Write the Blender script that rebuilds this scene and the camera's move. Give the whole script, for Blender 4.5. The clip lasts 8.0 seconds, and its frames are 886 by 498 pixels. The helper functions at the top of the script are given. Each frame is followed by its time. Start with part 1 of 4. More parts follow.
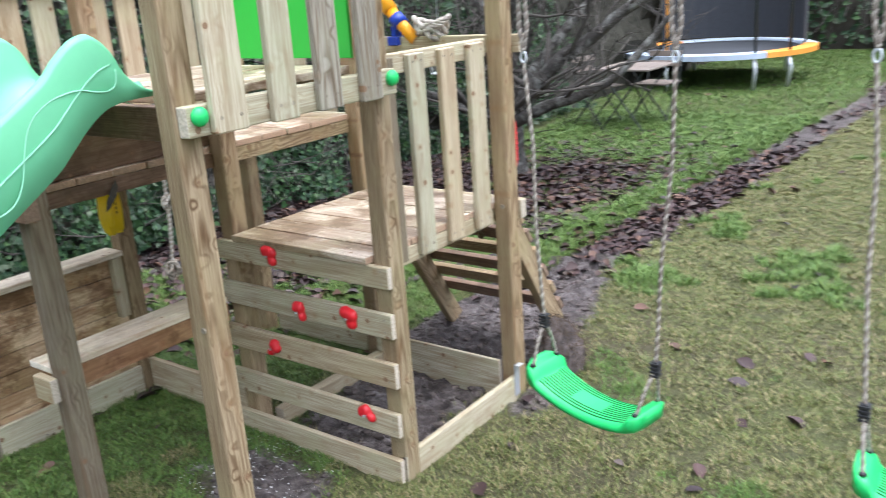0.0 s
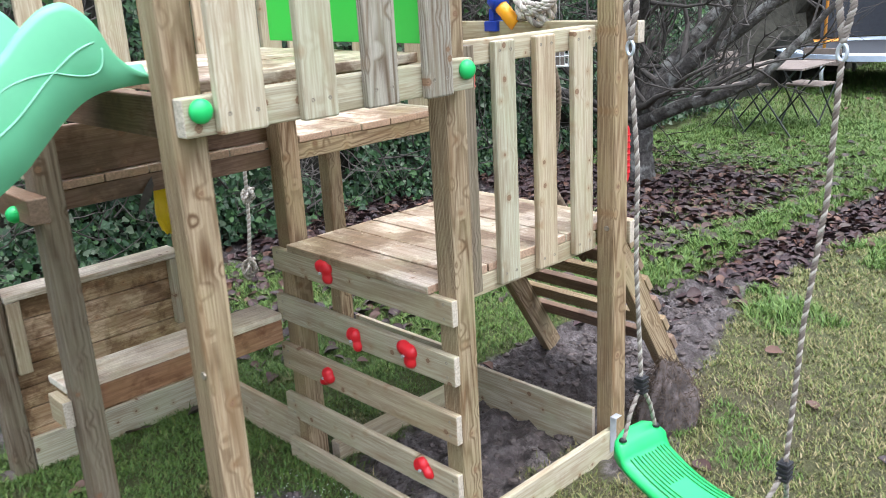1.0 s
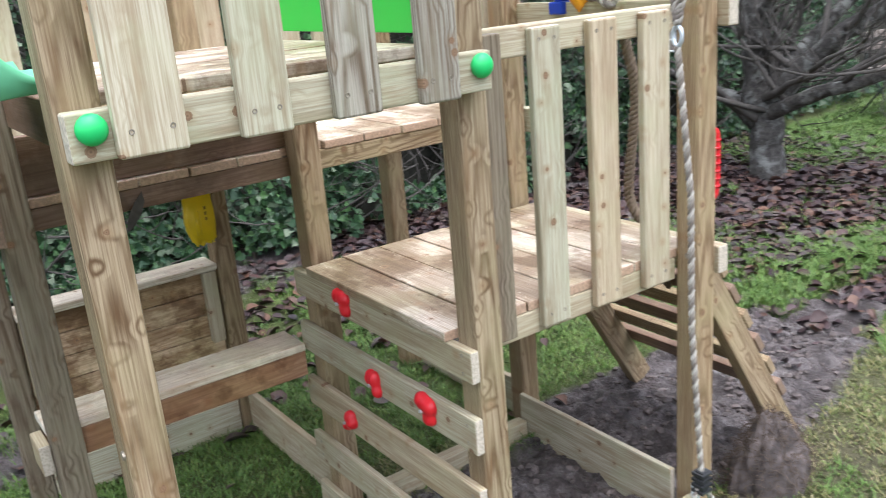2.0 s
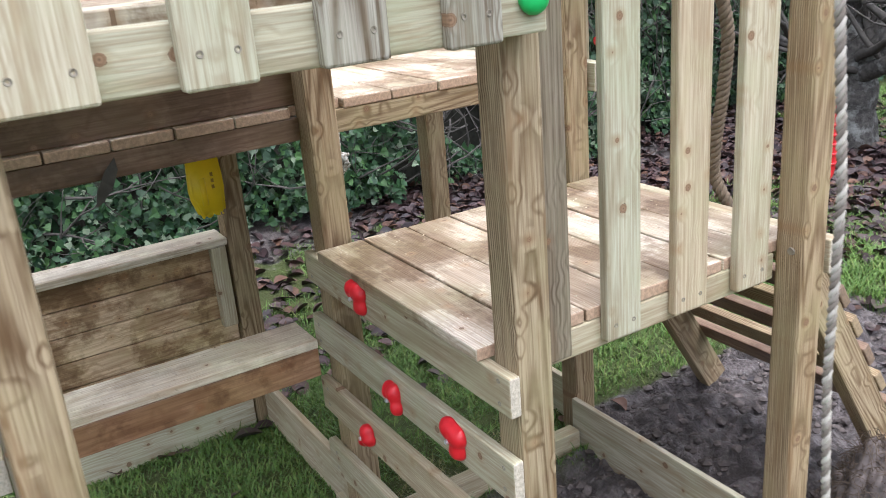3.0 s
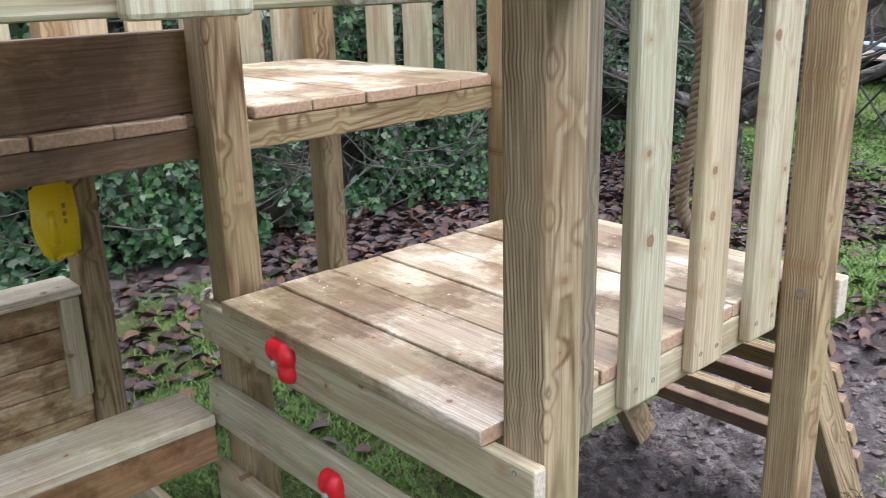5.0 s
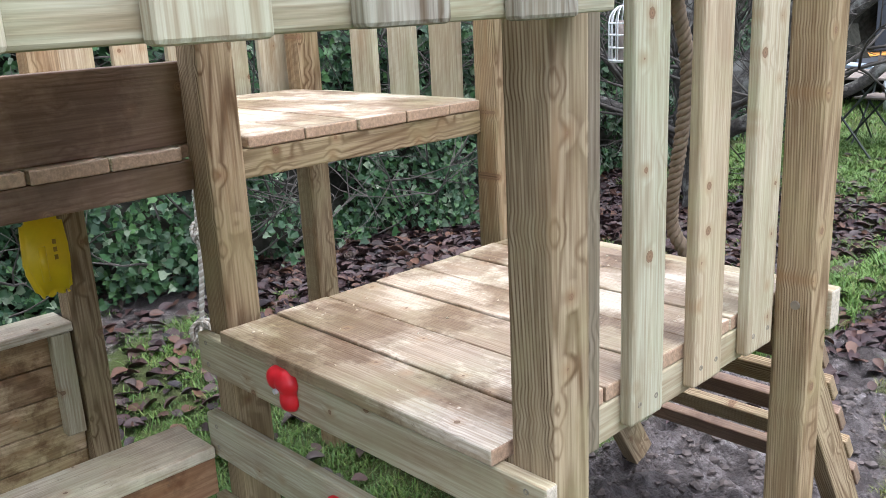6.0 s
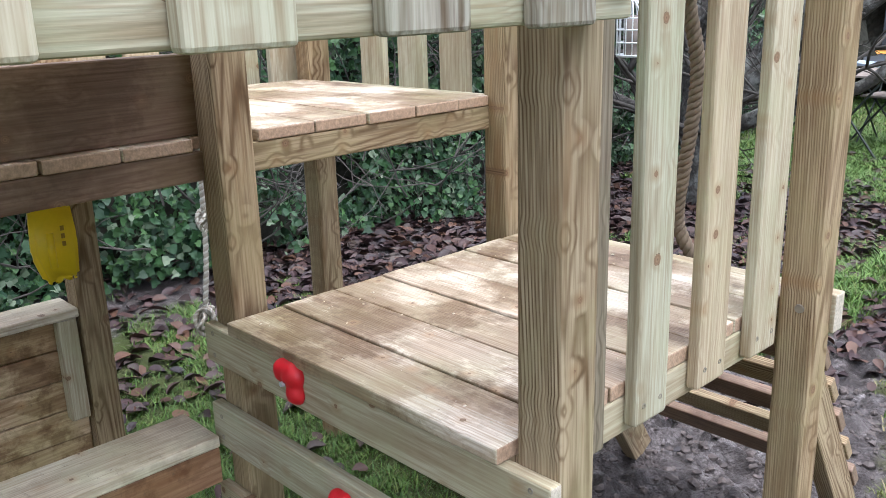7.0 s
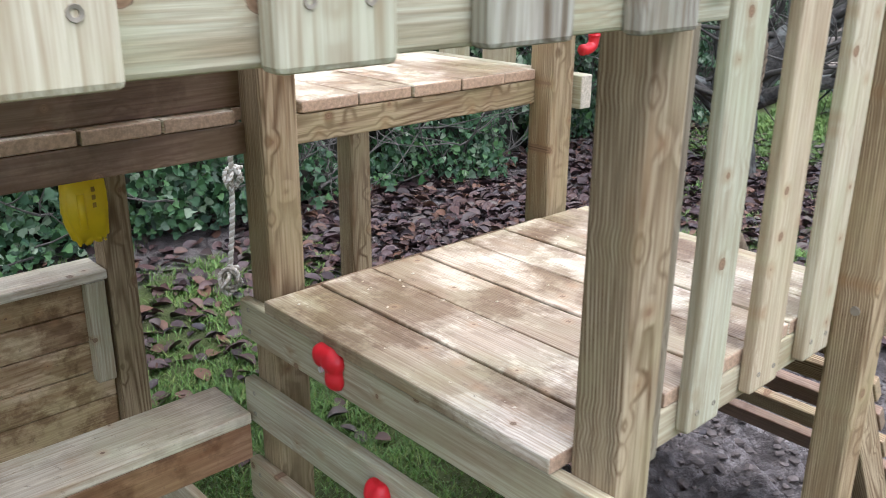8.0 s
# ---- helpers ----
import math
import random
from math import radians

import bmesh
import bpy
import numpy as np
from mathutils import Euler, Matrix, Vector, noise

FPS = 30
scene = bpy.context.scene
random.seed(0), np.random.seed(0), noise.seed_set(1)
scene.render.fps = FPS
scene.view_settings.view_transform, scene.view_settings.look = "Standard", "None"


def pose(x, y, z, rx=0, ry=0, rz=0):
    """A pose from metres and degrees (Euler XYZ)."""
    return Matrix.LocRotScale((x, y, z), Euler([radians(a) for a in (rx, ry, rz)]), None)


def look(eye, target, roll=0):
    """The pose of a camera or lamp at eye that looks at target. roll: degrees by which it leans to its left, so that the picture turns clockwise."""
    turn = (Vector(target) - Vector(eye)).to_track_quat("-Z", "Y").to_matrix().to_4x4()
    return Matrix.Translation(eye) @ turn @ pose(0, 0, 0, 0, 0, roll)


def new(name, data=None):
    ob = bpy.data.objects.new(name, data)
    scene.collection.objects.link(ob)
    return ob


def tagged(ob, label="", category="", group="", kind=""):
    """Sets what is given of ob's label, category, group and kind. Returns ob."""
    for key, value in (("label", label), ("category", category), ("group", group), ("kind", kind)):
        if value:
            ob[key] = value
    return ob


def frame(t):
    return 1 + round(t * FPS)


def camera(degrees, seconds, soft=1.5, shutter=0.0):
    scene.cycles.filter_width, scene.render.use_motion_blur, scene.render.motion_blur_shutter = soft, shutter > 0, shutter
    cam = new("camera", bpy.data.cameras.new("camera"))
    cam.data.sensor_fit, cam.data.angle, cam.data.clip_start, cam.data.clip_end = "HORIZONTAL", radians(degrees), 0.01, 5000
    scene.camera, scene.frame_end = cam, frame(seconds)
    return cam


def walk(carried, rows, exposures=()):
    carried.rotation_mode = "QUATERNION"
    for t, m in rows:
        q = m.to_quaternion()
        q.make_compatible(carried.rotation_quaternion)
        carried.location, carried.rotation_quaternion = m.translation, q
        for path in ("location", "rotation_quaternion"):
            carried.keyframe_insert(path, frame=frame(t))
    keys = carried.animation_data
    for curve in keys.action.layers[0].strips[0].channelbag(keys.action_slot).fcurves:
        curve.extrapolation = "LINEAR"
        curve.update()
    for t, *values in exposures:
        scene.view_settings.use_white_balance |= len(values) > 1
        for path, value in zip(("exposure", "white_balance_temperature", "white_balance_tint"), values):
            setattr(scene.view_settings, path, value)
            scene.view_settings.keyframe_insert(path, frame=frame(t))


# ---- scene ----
U = 1.2  # metres per plan unit: all plan numbers below are in plan units
cam = camera(53.8, 8.0, soft=0.9, shutter=0.35)
PATH = [
    (0, (0.168, -0.014, 1.884), (-0.99, 1.506, 1.292), -4.0),
    (0.5, (0.105, 0.284, 1.861), (-1.253, 1.632, 1.279), -4.9),
    (1, (-0.086, 0.572, 1.815), (-1.462, 1.896, 1.22), -3.1),
    (1.5, (-0.201, 0.883, 1.79), (-1.6, 2.174, 1.177), -2.9),
    (2, (-0.28, 1.17, 1.771), (-1.849, 2.25, 1.162), -4.9),
    (2.2, (-0.322, 1.241, 1.763), (-1.93, 2.254, 1.141), -5.4),
    (3.3, (-0.772, 1.571, 1.64), (-2.392, 2.509, 0.937), -4.6),
    (3.5, (-0.801, 1.607, 1.622), (-2.433, 2.518, 0.91), -4.6),
    (4, (-0.89, 1.624, 1.583), (-2.521, 2.493, 0.819), -4.4),
    (4.5, (-1.096, 1.569, 1.535), (-2.675, 2.6, 0.869), -2.1),
    (5, (-1.18, 1.526, 1.529), (-2.591, 2.807, 0.925), -1.5),
    (5.2, (-1.194, 1.518, 1.525), (-2.586, 2.829, 0.939), -1.8),
    (6.3, (-1.197, 1.487, 1.522), (-2.593, 2.814, 0.983), -2.9),
    (6.5, (-1.204, 1.486, 1.524), (-2.599, 2.809, 0.974), -2.8),
    (7, (-1.202, 1.479, 1.542), (-2.591, 2.801, 0.973), -1.6),
    (7.5, (-1.212, 1.486, 1.559), (-2.602, 2.787, 0.945), -0.8),
    (8, (-1.307, 1.484, 1.59), (-2.689, 2.761, 0.915), 0.5),
]
walk(cam, [(t, look(eye, target, roll)) for t, eye, target, roll in PATH],
     exposures=[(0.0, 1.52, 5820, 12), (4.0, 1.5, 5820, 12), (8.0, 1.48, 5650, 11)])

# ---- light: an overcast winter sky ----
world = bpy.data.worlds.new("world")
scene.world = world
world.use_nodes = True
wn, wl = world.node_tree.nodes, world.node_tree.links
wn.clear()
sky = wn.new("ShaderNodeTexSky")
sky.sky_type, sky.sun_disc = "NISHITA", False
sky.sun_elevation, sky.sun_rotation = radians(74), radians(79)
sky.air_density, sky.dust_density, sky.ozone_density = 1.0, 4.0, 1.0
grey = wn.new("ShaderNodeHueSaturation")
grey.inputs["Saturation"].default_value = 0.5
back = wn.new("ShaderNodeBackground")
back.inputs["Strength"].default_value = 0.15
wout = wn.new("ShaderNodeOutputWorld")
wl.new(sky.outputs[0], grey.inputs["Color"])
wl.new(grey.outputs[0], back.inputs["Color"])
wl.new(back.outputs[0], wout.inputs["Surface"])
sun = new("sun", bpy.data.lights.new("sun", "SUN"))
sun.data.energy, sun.data.angle, sun.data.color = 1.5, radians(110), (1.0, 0.985, 0.965)
sun.matrix_world = look((1.3, -0.7, 9), (0, 0, 0))

# ---- building blocks ----
W = {}  # world place of each thing and part


def thing(name, label, category, at, group="", kind=""):
    ob = new(name)
    ob.empty_display_size = 0.1
    W[ob] = Vector(at) * U
    ob.location = W[ob]
    return tagged(ob, label, category, group, kind)


def settle(name, bm, mat, smooth=False, keep=None):
    bmesh.ops.scale(bm, vec=(U, U, U), verts=bm.verts)
    lo = Vector([min(v.co[i] for v in bm.verts) for i in range(3)])
    hi = Vector([max(v.co[i] for v in bm.verts) for i in range(3)])
    c = (lo + hi) / 2 if keep is None else Vector(keep) * U
    bmesh.ops.translate(bm, vec=-c, verts=bm.verts)
    me = bpy.data.meshes.new(name)
    if smooth:
        for f in bm.faces:
            f.smooth = True
    bm.to_mesh(me)
    bm.free()
    me.materials.append(mat)
    ob = new(name, me)
    ob.location = c
    W[ob] = c
    return ob


def part(name, bm, mat, parent, label="", smooth=False, keep=None):
    ob = settle(name, bm, mat, smooth, keep)
    ob.parent = parent
    ob.location = W[ob] - W[parent]
    return tagged(ob, label)


def whole(name, bm, mat, label, category="", kind="", group="", smooth=False):
    return tagged(settle(name, bm, mat, smooth), label, category, group, kind)


def box(x0, x1, y0, y1, z0, z1, b=0.0035):
    bm = bmesh.new()
    bmesh.ops.create_cube(bm, size=1)
    for v in bm.verts:
        v.co = Vector(((x0 + x1) / 2 + v.co.x * (x1 - x0), (y0 + y1) / 2 + v.co.y * (y1 - y0), (z0 + z1) / 2 + v.co.z * (z1 - z0)))
    if b:
        bmesh.ops.bevel(bm, geom=list(bm.edges), offset=b, segments=2, affect="EDGES", profile=0.5)
    return bm


def blend(bm, other):
    me = bpy.data.meshes.new("tmp")
    other.to_mesh(me)
    other.free()
    bm.from_mesh(me)
    bpy.data.meshes.remove(me)
    return bm


def sweep(points, radii, sides=8, caps=True, bm=None):
    """A round tube along points, with one radius for each."""
    bm = bm or bmesh.new()
    pts = [Vector(p) for p in points]
    if not isinstance(radii, (list, tuple)):
        radii = [radii] * len(pts)
    ref = Vector((0.13, 0.21, 0.97))
    rings = []
    side = None
    for i, p in enumerate(pts):
        d = (pts[min(i + 1, len(pts) - 1)] - pts[max(i - 1, 0)]).normalized()
        if side is None:
            side = d.cross(ref if abs(d.dot(ref)) < 0.9 else Vector((1, 0, 0))).normalized()
        side = (side - d * side.dot(d)).normalized()
        up = d.cross(side)
        rings.append([bm.verts.new(p + (side * math.cos(a) + up * math.sin(a)) * radii[i]) for a in [2 * math.pi * k / sides for k in range(sides)]])
    for a, b in zip(rings, rings[1:]):
        for k in range(sides):
            bm.faces.new((a[k], a[(k + 1) % sides], b[(k + 1) % sides], b[k]))
    if caps:
        bm.faces.new(rings[0][::-1])
        bm.faces.new(rings[-1])
    return bm


def smooth_line(points, n=8):
    """A Catmull-Rom line through the points."""
    p = [Vector(q) for q in points]
    p = [2 * p[0] - p[1]] + p + [2 * p[-1] - p[-2]]
    out = []
    for i in range(1, len(p) - 2):
        for k in range(n):
            t = k / n
            out.append(0.5 * (2 * p[i] + (p[i + 1] - p[i - 1]) * t + (2 * p[i - 1] - 5 * p[i] + 4 * p[i + 1] - p[i + 2]) * t * t
                              + (3 * p[i] - p[i - 1] - 3 * p[i + 1] + p[i + 2]) * t ** 3))
    return out + [p[-2]]


def rope_mesh(points, r, lay=0.023, strands=3, bm=None):
    """A laid rope of three strands along a line."""
    bm = bm or bmesh.new()
    line = [Vector(p) for p in points]
    fine = []
    for a, b in zip(line, line[1:]):
        n = max(1, int((b - a).length / 0.0055))
        fine += [a.lerp(b, k / n) for k in range(n)]
    fine.append(line[-1])
    for s in range(strands):
        pts, run, side = [], 0.0, None
        for i, p in enumerate(fine):
            d = (fine[min(i + 1, len(fine) - 1)] - fine[max(i - 1, 0)]).normalized()
            if side is None:
                side = d.cross(Vector((0.9, 0.3, 0.1))).normalized()
            side = (side - d * side.dot(d)).normalized()
            up = d.cross(side)
            if i:
                run += (p - fine[i - 1]).length
            a = 2 * math.pi * (run / lay + s / strands)
            pts.append(p + (side * math.cos(a) + up * math.sin(a)) * r * 0.52)
        sweep(pts, r * 0.55, 6, True, bm)
    return bm


# ---- materials ----
def material(name):
    m = bpy.data.materials.new(name)
    m.use_nodes = True
    t = m.node_tree
    return m, t.nodes, t.links, t.nodes["Principled BSDF"]


def math_node(n, l, op, a, b=None, c=None):
    q = n.new("ShaderNodeMath")
    q.operation = op
    for i, v in enumerate((a, b, c)):
        if v is None:
            continue
        if isinstance(v, (int, float)):
            q.inputs[i].default_value = v
        else:
            l.new(v, q.inputs[i])
    return q.outputs[0]


def ramp(n, l, fac, stops):
    q = n.new("ShaderNodeValToRGB")
    e = q.color_ramp.elements
    while len(e) < len(stops):
        e.new(0.5)
    for el, (p, c) in zip(e, stops):
        el.position = p
        el.color = (*c, 1) if len(c) == 3 else c
    l.new(fac, q.inputs[0])
    return q.outputs[0]


def mix(n, l, fac, a, b, how="MIX"):
    q = n.new("ShaderNodeMix")
    q.data_type, q.blend_type = "RGBA", how
    for i, v in ((0, fac), (6, a), (7, b)):
        if isinstance(v, (int, float)):
            q.inputs[i].default_value = v
        elif isinstance(v, tuple):
            q.inputs[i].default_value = (*v, 1)
        else:
            l.new(v, q.inputs[i])
    return q.outputs[2]


def noise_node(n, l, vec, scale, detail=4.0, rough=0.55):
    q = n.new("ShaderNodeTexNoise")
    q.inputs["Scale"].default_value, q.inputs["Detail"].default_value, q.inputs["Roughness"].default_value = scale, detail, rough
    if vec is not None:
        l.new(vec, q.inputs["Vector"])
    return q.outputs[0]


def bump(n, l, bsdf, height, strength=0.3, dist=0.002):
    q = n.new("ShaderNodeBump")
    q.inputs["Strength"].default_value, q.inputs["Distance"].default_value = strength, dist
    l.new(height, q.inputs["Height"])
    l.new(q.outputs[0], bsdf.inputs["Normal"])


def wood(name, axis, tones, stain=0.0, rough=0.75, ring=0.008, grain=0.8, deep=(0.52, 0.41, 0.32), thin=0, ends=None):
    """Pressure-treated softwood whose grain runs along one axis of the piece."""
    m, n, l, p = material(name)
    tc, info = n.new("ShaderNodeTexCoord"), n.new("ShaderNodeObjectInfo")
    rnd = info.outputs["Random"]
    off = n.new("ShaderNodeCombineXYZ")
    for i, k in enumerate((17.3, 31.7, 23.9)):
        l.new(math_node(n, l, "MULTIPLY", rnd, k), off.inputs[i])
    add = n.new("ShaderNodeVectorMath")
    l.new(tc.outputs["Object"], add.inputs[0])
    l.new(off.outputs[0], add.inputs[1])
    vec = add.outputs[0]
    sep = n.new("ShaderNodeSeparateXYZ")
    l.new(tc.outputs["Object"], sep.inputs[0])
    cross = [i for i in range(3) if i != axis]
    # growth rings round a heart that lies beside the piece and drifts along it
    mp3 = n.new("ShaderNodeMapping")
    sc3 = [7.0, 7.0, 7.0]
    sc3[axis] = 0.9
    mp3.inputs["Scale"].default_value = sc3
    l.new(vec, mp3.inputs["Vector"])
    wob = noise_node(n, l, mp3.outputs[0], 1.0, 2.0)
    long_ = sep.outputs[axis]
    r1 = math_node(n, l, "FRACT", math_node(n, l, "MULTIPLY", rnd, 7.13))
    r2 = math_node(n, l, "FRACT", math_node(n, l, "MULTIPLY", rnd, 13.7))
    a = math_node(n, l, "ADD", sep.outputs[cross[0]], math_node(n, l, "MULTIPLY_ADD", r1, 0.10, 0.05))
    b = math_node(n, l, "ADD", sep.outputs[cross[1]], math_node(n, l, "MULTIPLY_ADD", r2, 0.12, -0.06))
    a = math_node(n, l, "ADD", a, math_node(n, l, "MULTIPLY", long_, 0.02))
    b = math_node(n, l, "ADD", b, math_node(n, l, "MULTIPLY", long_, -0.03))
    rad = math_node(n, l, "SQRT", math_node(n, l, "ADD", math_node(n, l, "MULTIPLY", a, a), math_node(n, l, "MULTIPLY", b, b)))
    rad = math_node(n, l, "ADD", rad, math_node(n, l, "MULTIPLY", wob, 0.011))
    mp2 = n.new("ShaderNodeMapping")
    sc2 = [26.0, 26.0, 26.0]
    sc2[axis] = 2.2
    mp2.inputs["Scale"].default_value = sc2
    l.new(vec, mp2.inputs["Vector"])
    streak = noise_node(n, l, mp2.outputs[0], 1.0, 4.0, 0.6)
    rad = math_node(n, l, "ADD", rad, math_node(n, l, "MULTIPLY", streak, 0.0034))
    # knots pull the rings round them
    vor = n.new("ShaderNodeTexVoronoi")
    vor.inputs["Scale"].default_value = 11.0
    vor.voronoi_dimensions = "2D"
    face = n.new("ShaderNodeCombineXYZ")
    whole_sep = n.new("ShaderNodeSeparateXYZ")
    l.new(vec, whole_sep.inputs[0])
    for i, k in enumerate([k for k in range(3) if k != thin]):
        l.new(whole_sep.outputs[k], face.inputs[i])
    l.new(face.outputs[0], vor.inputs["Vector"])
    kd = vor.outputs["Distance"]
    near = ramp(n, l, kd, [(0.0, (1, 1, 1)), (0.3, (0, 0, 0))])
    rad = math_node(n, l, "ADD", rad, math_node(n, l, "MULTIPLY", near, 0.005))
    wave = math_node(n, l, "SINE", math_node(n, l, "MULTIPLY", rad, 6.283 / ring))
    wave = math_node(n, l, "MULTIPLY_ADD", wave, 0.5, 0.5)
    wave = math_node(n, l, "POWER", wave, 2.2)
    # fine fibre
    mp = n.new("ShaderNodeMapping")
    sc = [220.0, 220.0, 220.0]
    sc[axis] = 6.0
    mp.inputs["Scale"].default_value = sc
    l.new(vec, mp.inputs["Vector"])
    fibre = noise_node(n, l, mp.outputs[0], 1.0, 3.0)
    blotch = noise_node(n, l, vec, 5.0, 5.0, 0.6)
    base = ramp(n, l, rnd, [(i / max(1, len(tones) - 1), c) for i, c in enumerate(tones)])
    dark = mix(n, l, 1.0, base, deep, "MULTIPLY")
    col = mix(n, l, math_node(n, l, "MULTIPLY", math_node(n, l, "MULTIPLY", wave, ramp(n, l, noise_node(n, l, vec, 4.0, 3.0), [(0.35, (0.45, 0.45, 0.45)), (0.6, (1, 1, 1))])), grain), base, dark)
    col = mix(n, l, ramp(n, l, fibre, [(0.4, (0, 0, 0)), (0.68, (0.7, 0.7, 0.7))]), col, dark)
    # long streaks of weathering and grime
    col = mix(n, l, ramp(n, l, streak, [(0.5, (0, 0, 0)), (0.7, (0.75, 0.75, 0.75))]), col, mix(n, l, 1.0, base, (0.52, 0.43, 0.34), "MULTIPLY"))
    col = mix(n, l, ramp(n, l, streak, [(0.28, (0.4, 0.4, 0.4)), (0.45, (0, 0, 0))]), col, mix(n, l, 1.0, base, (1.22, 1.2, 1.15), "MULTIPLY"))
    # greenish treatment and grey weathering in patches
    col = mix(n, l, ramp(n, l, blotch, [(0.45, (0, 0, 0)), (0.7, (0.5, 0.5, 0.5))]), col, mix(n, l, 1.0, base, (0.86, 0.95, 0.8), "MULTIPLY"))
    else_stain = noise_node(n, l, mp3.outputs[0], 2.6, 5.0, 0.65)
    col = mix(n, l, ramp(n, l, else_stain, [(0.56, (0, 0, 0)), (0.68, (0.55, 0.55, 0.55))]), col, mix(n, l, 1.0, base, (0.6, 0.46, 0.34), "MULTIPLY"))
    if stain:
        mp4 = n.new("ShaderNodeMapping")
        sc4 = [5.0, 5.0, 5.0]
        sc4[axis] = 2.4
        mp4.inputs["Scale"].default_value = sc4
        place = n.new("ShaderNodeNewGeometry").outputs["Position"]
        l.new(place, mp4.inputs["Vector"])
        wet = noise_node(n, l, mp4.outputs[0], 1.0, 7.0, 0.68)
        wetm = ramp(n, l, wet, [(0.47, (0, 0, 0)), (0.52, (stain * 0.8,) * 3), (0.60, (stain,) * 3)])
        col = mix(n, l, wetm, col, mix(n, l, 1.0, col, (0.48, 0.39, 0.30), "MULTIPLY"))
        core = noise_node(n, l, place, 4.2, 9.0, 0.68)
        col = mix(n, l, ramp(n, l, core, [(0.505, (0, 0, 0)), (0.575, (stain,) * 3), (0.65, (stain * 0.8,) * 3)]), col, mix(n, l, 1.0, col, (0.40, 0.305, 0.22), "MULTIPLY"))
        grit = noise_node(n, l, vec, 60.0, 4.0, 0.7)
        moss = noise_node(n, l, place, 2.3, 5.0, 0.6)
        col = mix(n, l, ramp(n, l, moss, [(0.52, (0, 0, 0)), (0.66, (0.6 * stain,) * 3)]), col, mix(n, l, 1.0, col, (0.84, 0.92, 0.66), "MULTIPLY"))
        col = mix(n, l, ramp(n, l, grit, [(0.62, (0, 0, 0)), (0.72, (0.6, 0.6, 0.6))]), col, (0.16, 0.1, 0.06))
    sepc = n.new("ShaderNodeSeparateColor")
    l.new(vor.outputs["Color"], sepc.inputs[0])
    some = math_node(n, l, "MULTIPLY", ramp(n, l, sepc.outputs[0], [(0.62, (0, 0, 0)), (0.98, (1, 1, 1))]), 0.07 if stain > 0.7 else 0.12)
    knot = math_node(n, l, "GREATER_THAN", math_node(n, l, "ADD", some, math_node(n, l, "MULTIPLY_ADD", fibre, 0.05, -0.03)), kd)
    halo = ramp(n, l, kd, [(0.05, (0.45, 0.45, 0.45)), (0.22, (0, 0, 0))])
    halo = math_node(n, l, "MULTIPLY", halo, ramp(n, l, sepc.outputs[0], [(0.55, (0, 0, 0)), (0.66, (1, 1, 1))]))
    col = mix(n, l, halo, col, mix(n, l, 1.0, base, (0.6, 0.42, 0.28), "MULTIPLY"))
    heart = ramp(n, l, math_node(n, l, "DIVIDE", kd, math_node(n, l, "MAXIMUM", some, 0.01)), [(0.0, (0.10, 0.055, 0.03)), (0.35, (0.26, 0.155, 0.085)), (0.62, (0.17, 0.095, 0.05)), (0.85, (0.24, 0.145, 0.08)), (1.0, (0.06, 0.033, 0.02))])
    col = mix(n, l, math_node(n, l, "MULTIPLY", knot, 0.9), col, heart)
    # sawn ends
    sepn = n.new("ShaderNodeSeparateXYZ")
    l.new(tc.outputs["Normal"], sepn.inputs[0])
    cut = math_node(n, l, "GREATER_THAN", math_node(n, l, "ABSOLUTE", sepn.outputs[axis]), 0.8)
    tip = mix(n, l, ramp(n, l, noise_node(n, l, vec, 120.0, 4.0, 0.7), [(0.35, (0, 0, 0)), (0.65, (1, 1, 1))]), ends or tones[0], tuple(0.6 * c for c in (ends or tones[0])))
    col = mix(n, l, cut, col, tip)
    l.new(col, p.inputs["Base Color"])
    p.inputs["Roughness"].default_value = rough
    p.inputs["Specular IOR Level"].default_value = 0.5 if stain else 0.35
    if stain:
        l.new(ramp(n, l, wet, [(0.42, (0.6, 0.6, 0.6)), (0.64, (0.34, 0.34, 0.34))]), p.inputs["Roughness"])
    h = math_node(n, l, "ADD", math_node(n, l, "MULTIPLY", fibre, 0.6), math_node(n, l, "MULTIPLY", wave, -0.14))
    bump(n, l, p, h, 0.6, 0.002)
    return m


PALE = [(0.52, 0.44, 0.31), (0.57, 0.51, 0.39), (0.47, 0.435, 0.32), (0.53, 0.425, 0.295), (0.43, 0.37, 0.265), (0.55, 0.495, 0.37), (0.48, 0.385, 0.26), (0.58, 0.515, 0.385)]
POST = [(0.36, 0.285, 0.19), (0.41, 0.345, 0.245), (0.34, 0.285, 0.20), (0.39, 0.315, 0.21), (0.32, 0.25, 0.165)]
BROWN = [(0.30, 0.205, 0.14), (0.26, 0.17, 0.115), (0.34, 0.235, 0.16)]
PALE = [(r * 0.96, g * 0.99, b * 0.97) for r, g, b in PALE]
POST = [(r * 1.12, g * 1.04, b * 0.92) for r, g, b in POST]
DECK = [(0.76, 0.67, 0.54), (0.66, 0.57, 0.455), (0.80, 0.72, 0.60), (0.71, 0.61, 0.49)]
WOODS = {}
GOLD = [(0.46, 0.335, 0.20), (0.40, 0.295, 0.19), (0.50, 0.385, 0.245), (0.35, 0.25, 0.16), (0.54, 0.43, 0.29)]
RUSTY = [(0.44, 0.26, 0.15), (0.40, 0.23, 0.13)]
FRESH = [(0.84, 0.76, 0.62), (0.80, 0.71, 0.57), (0.86, 0.78, 0.64)]
GOLD = [(r * 1.5, g * 1.45, b * 1.4) for r, g, b in GOLD]
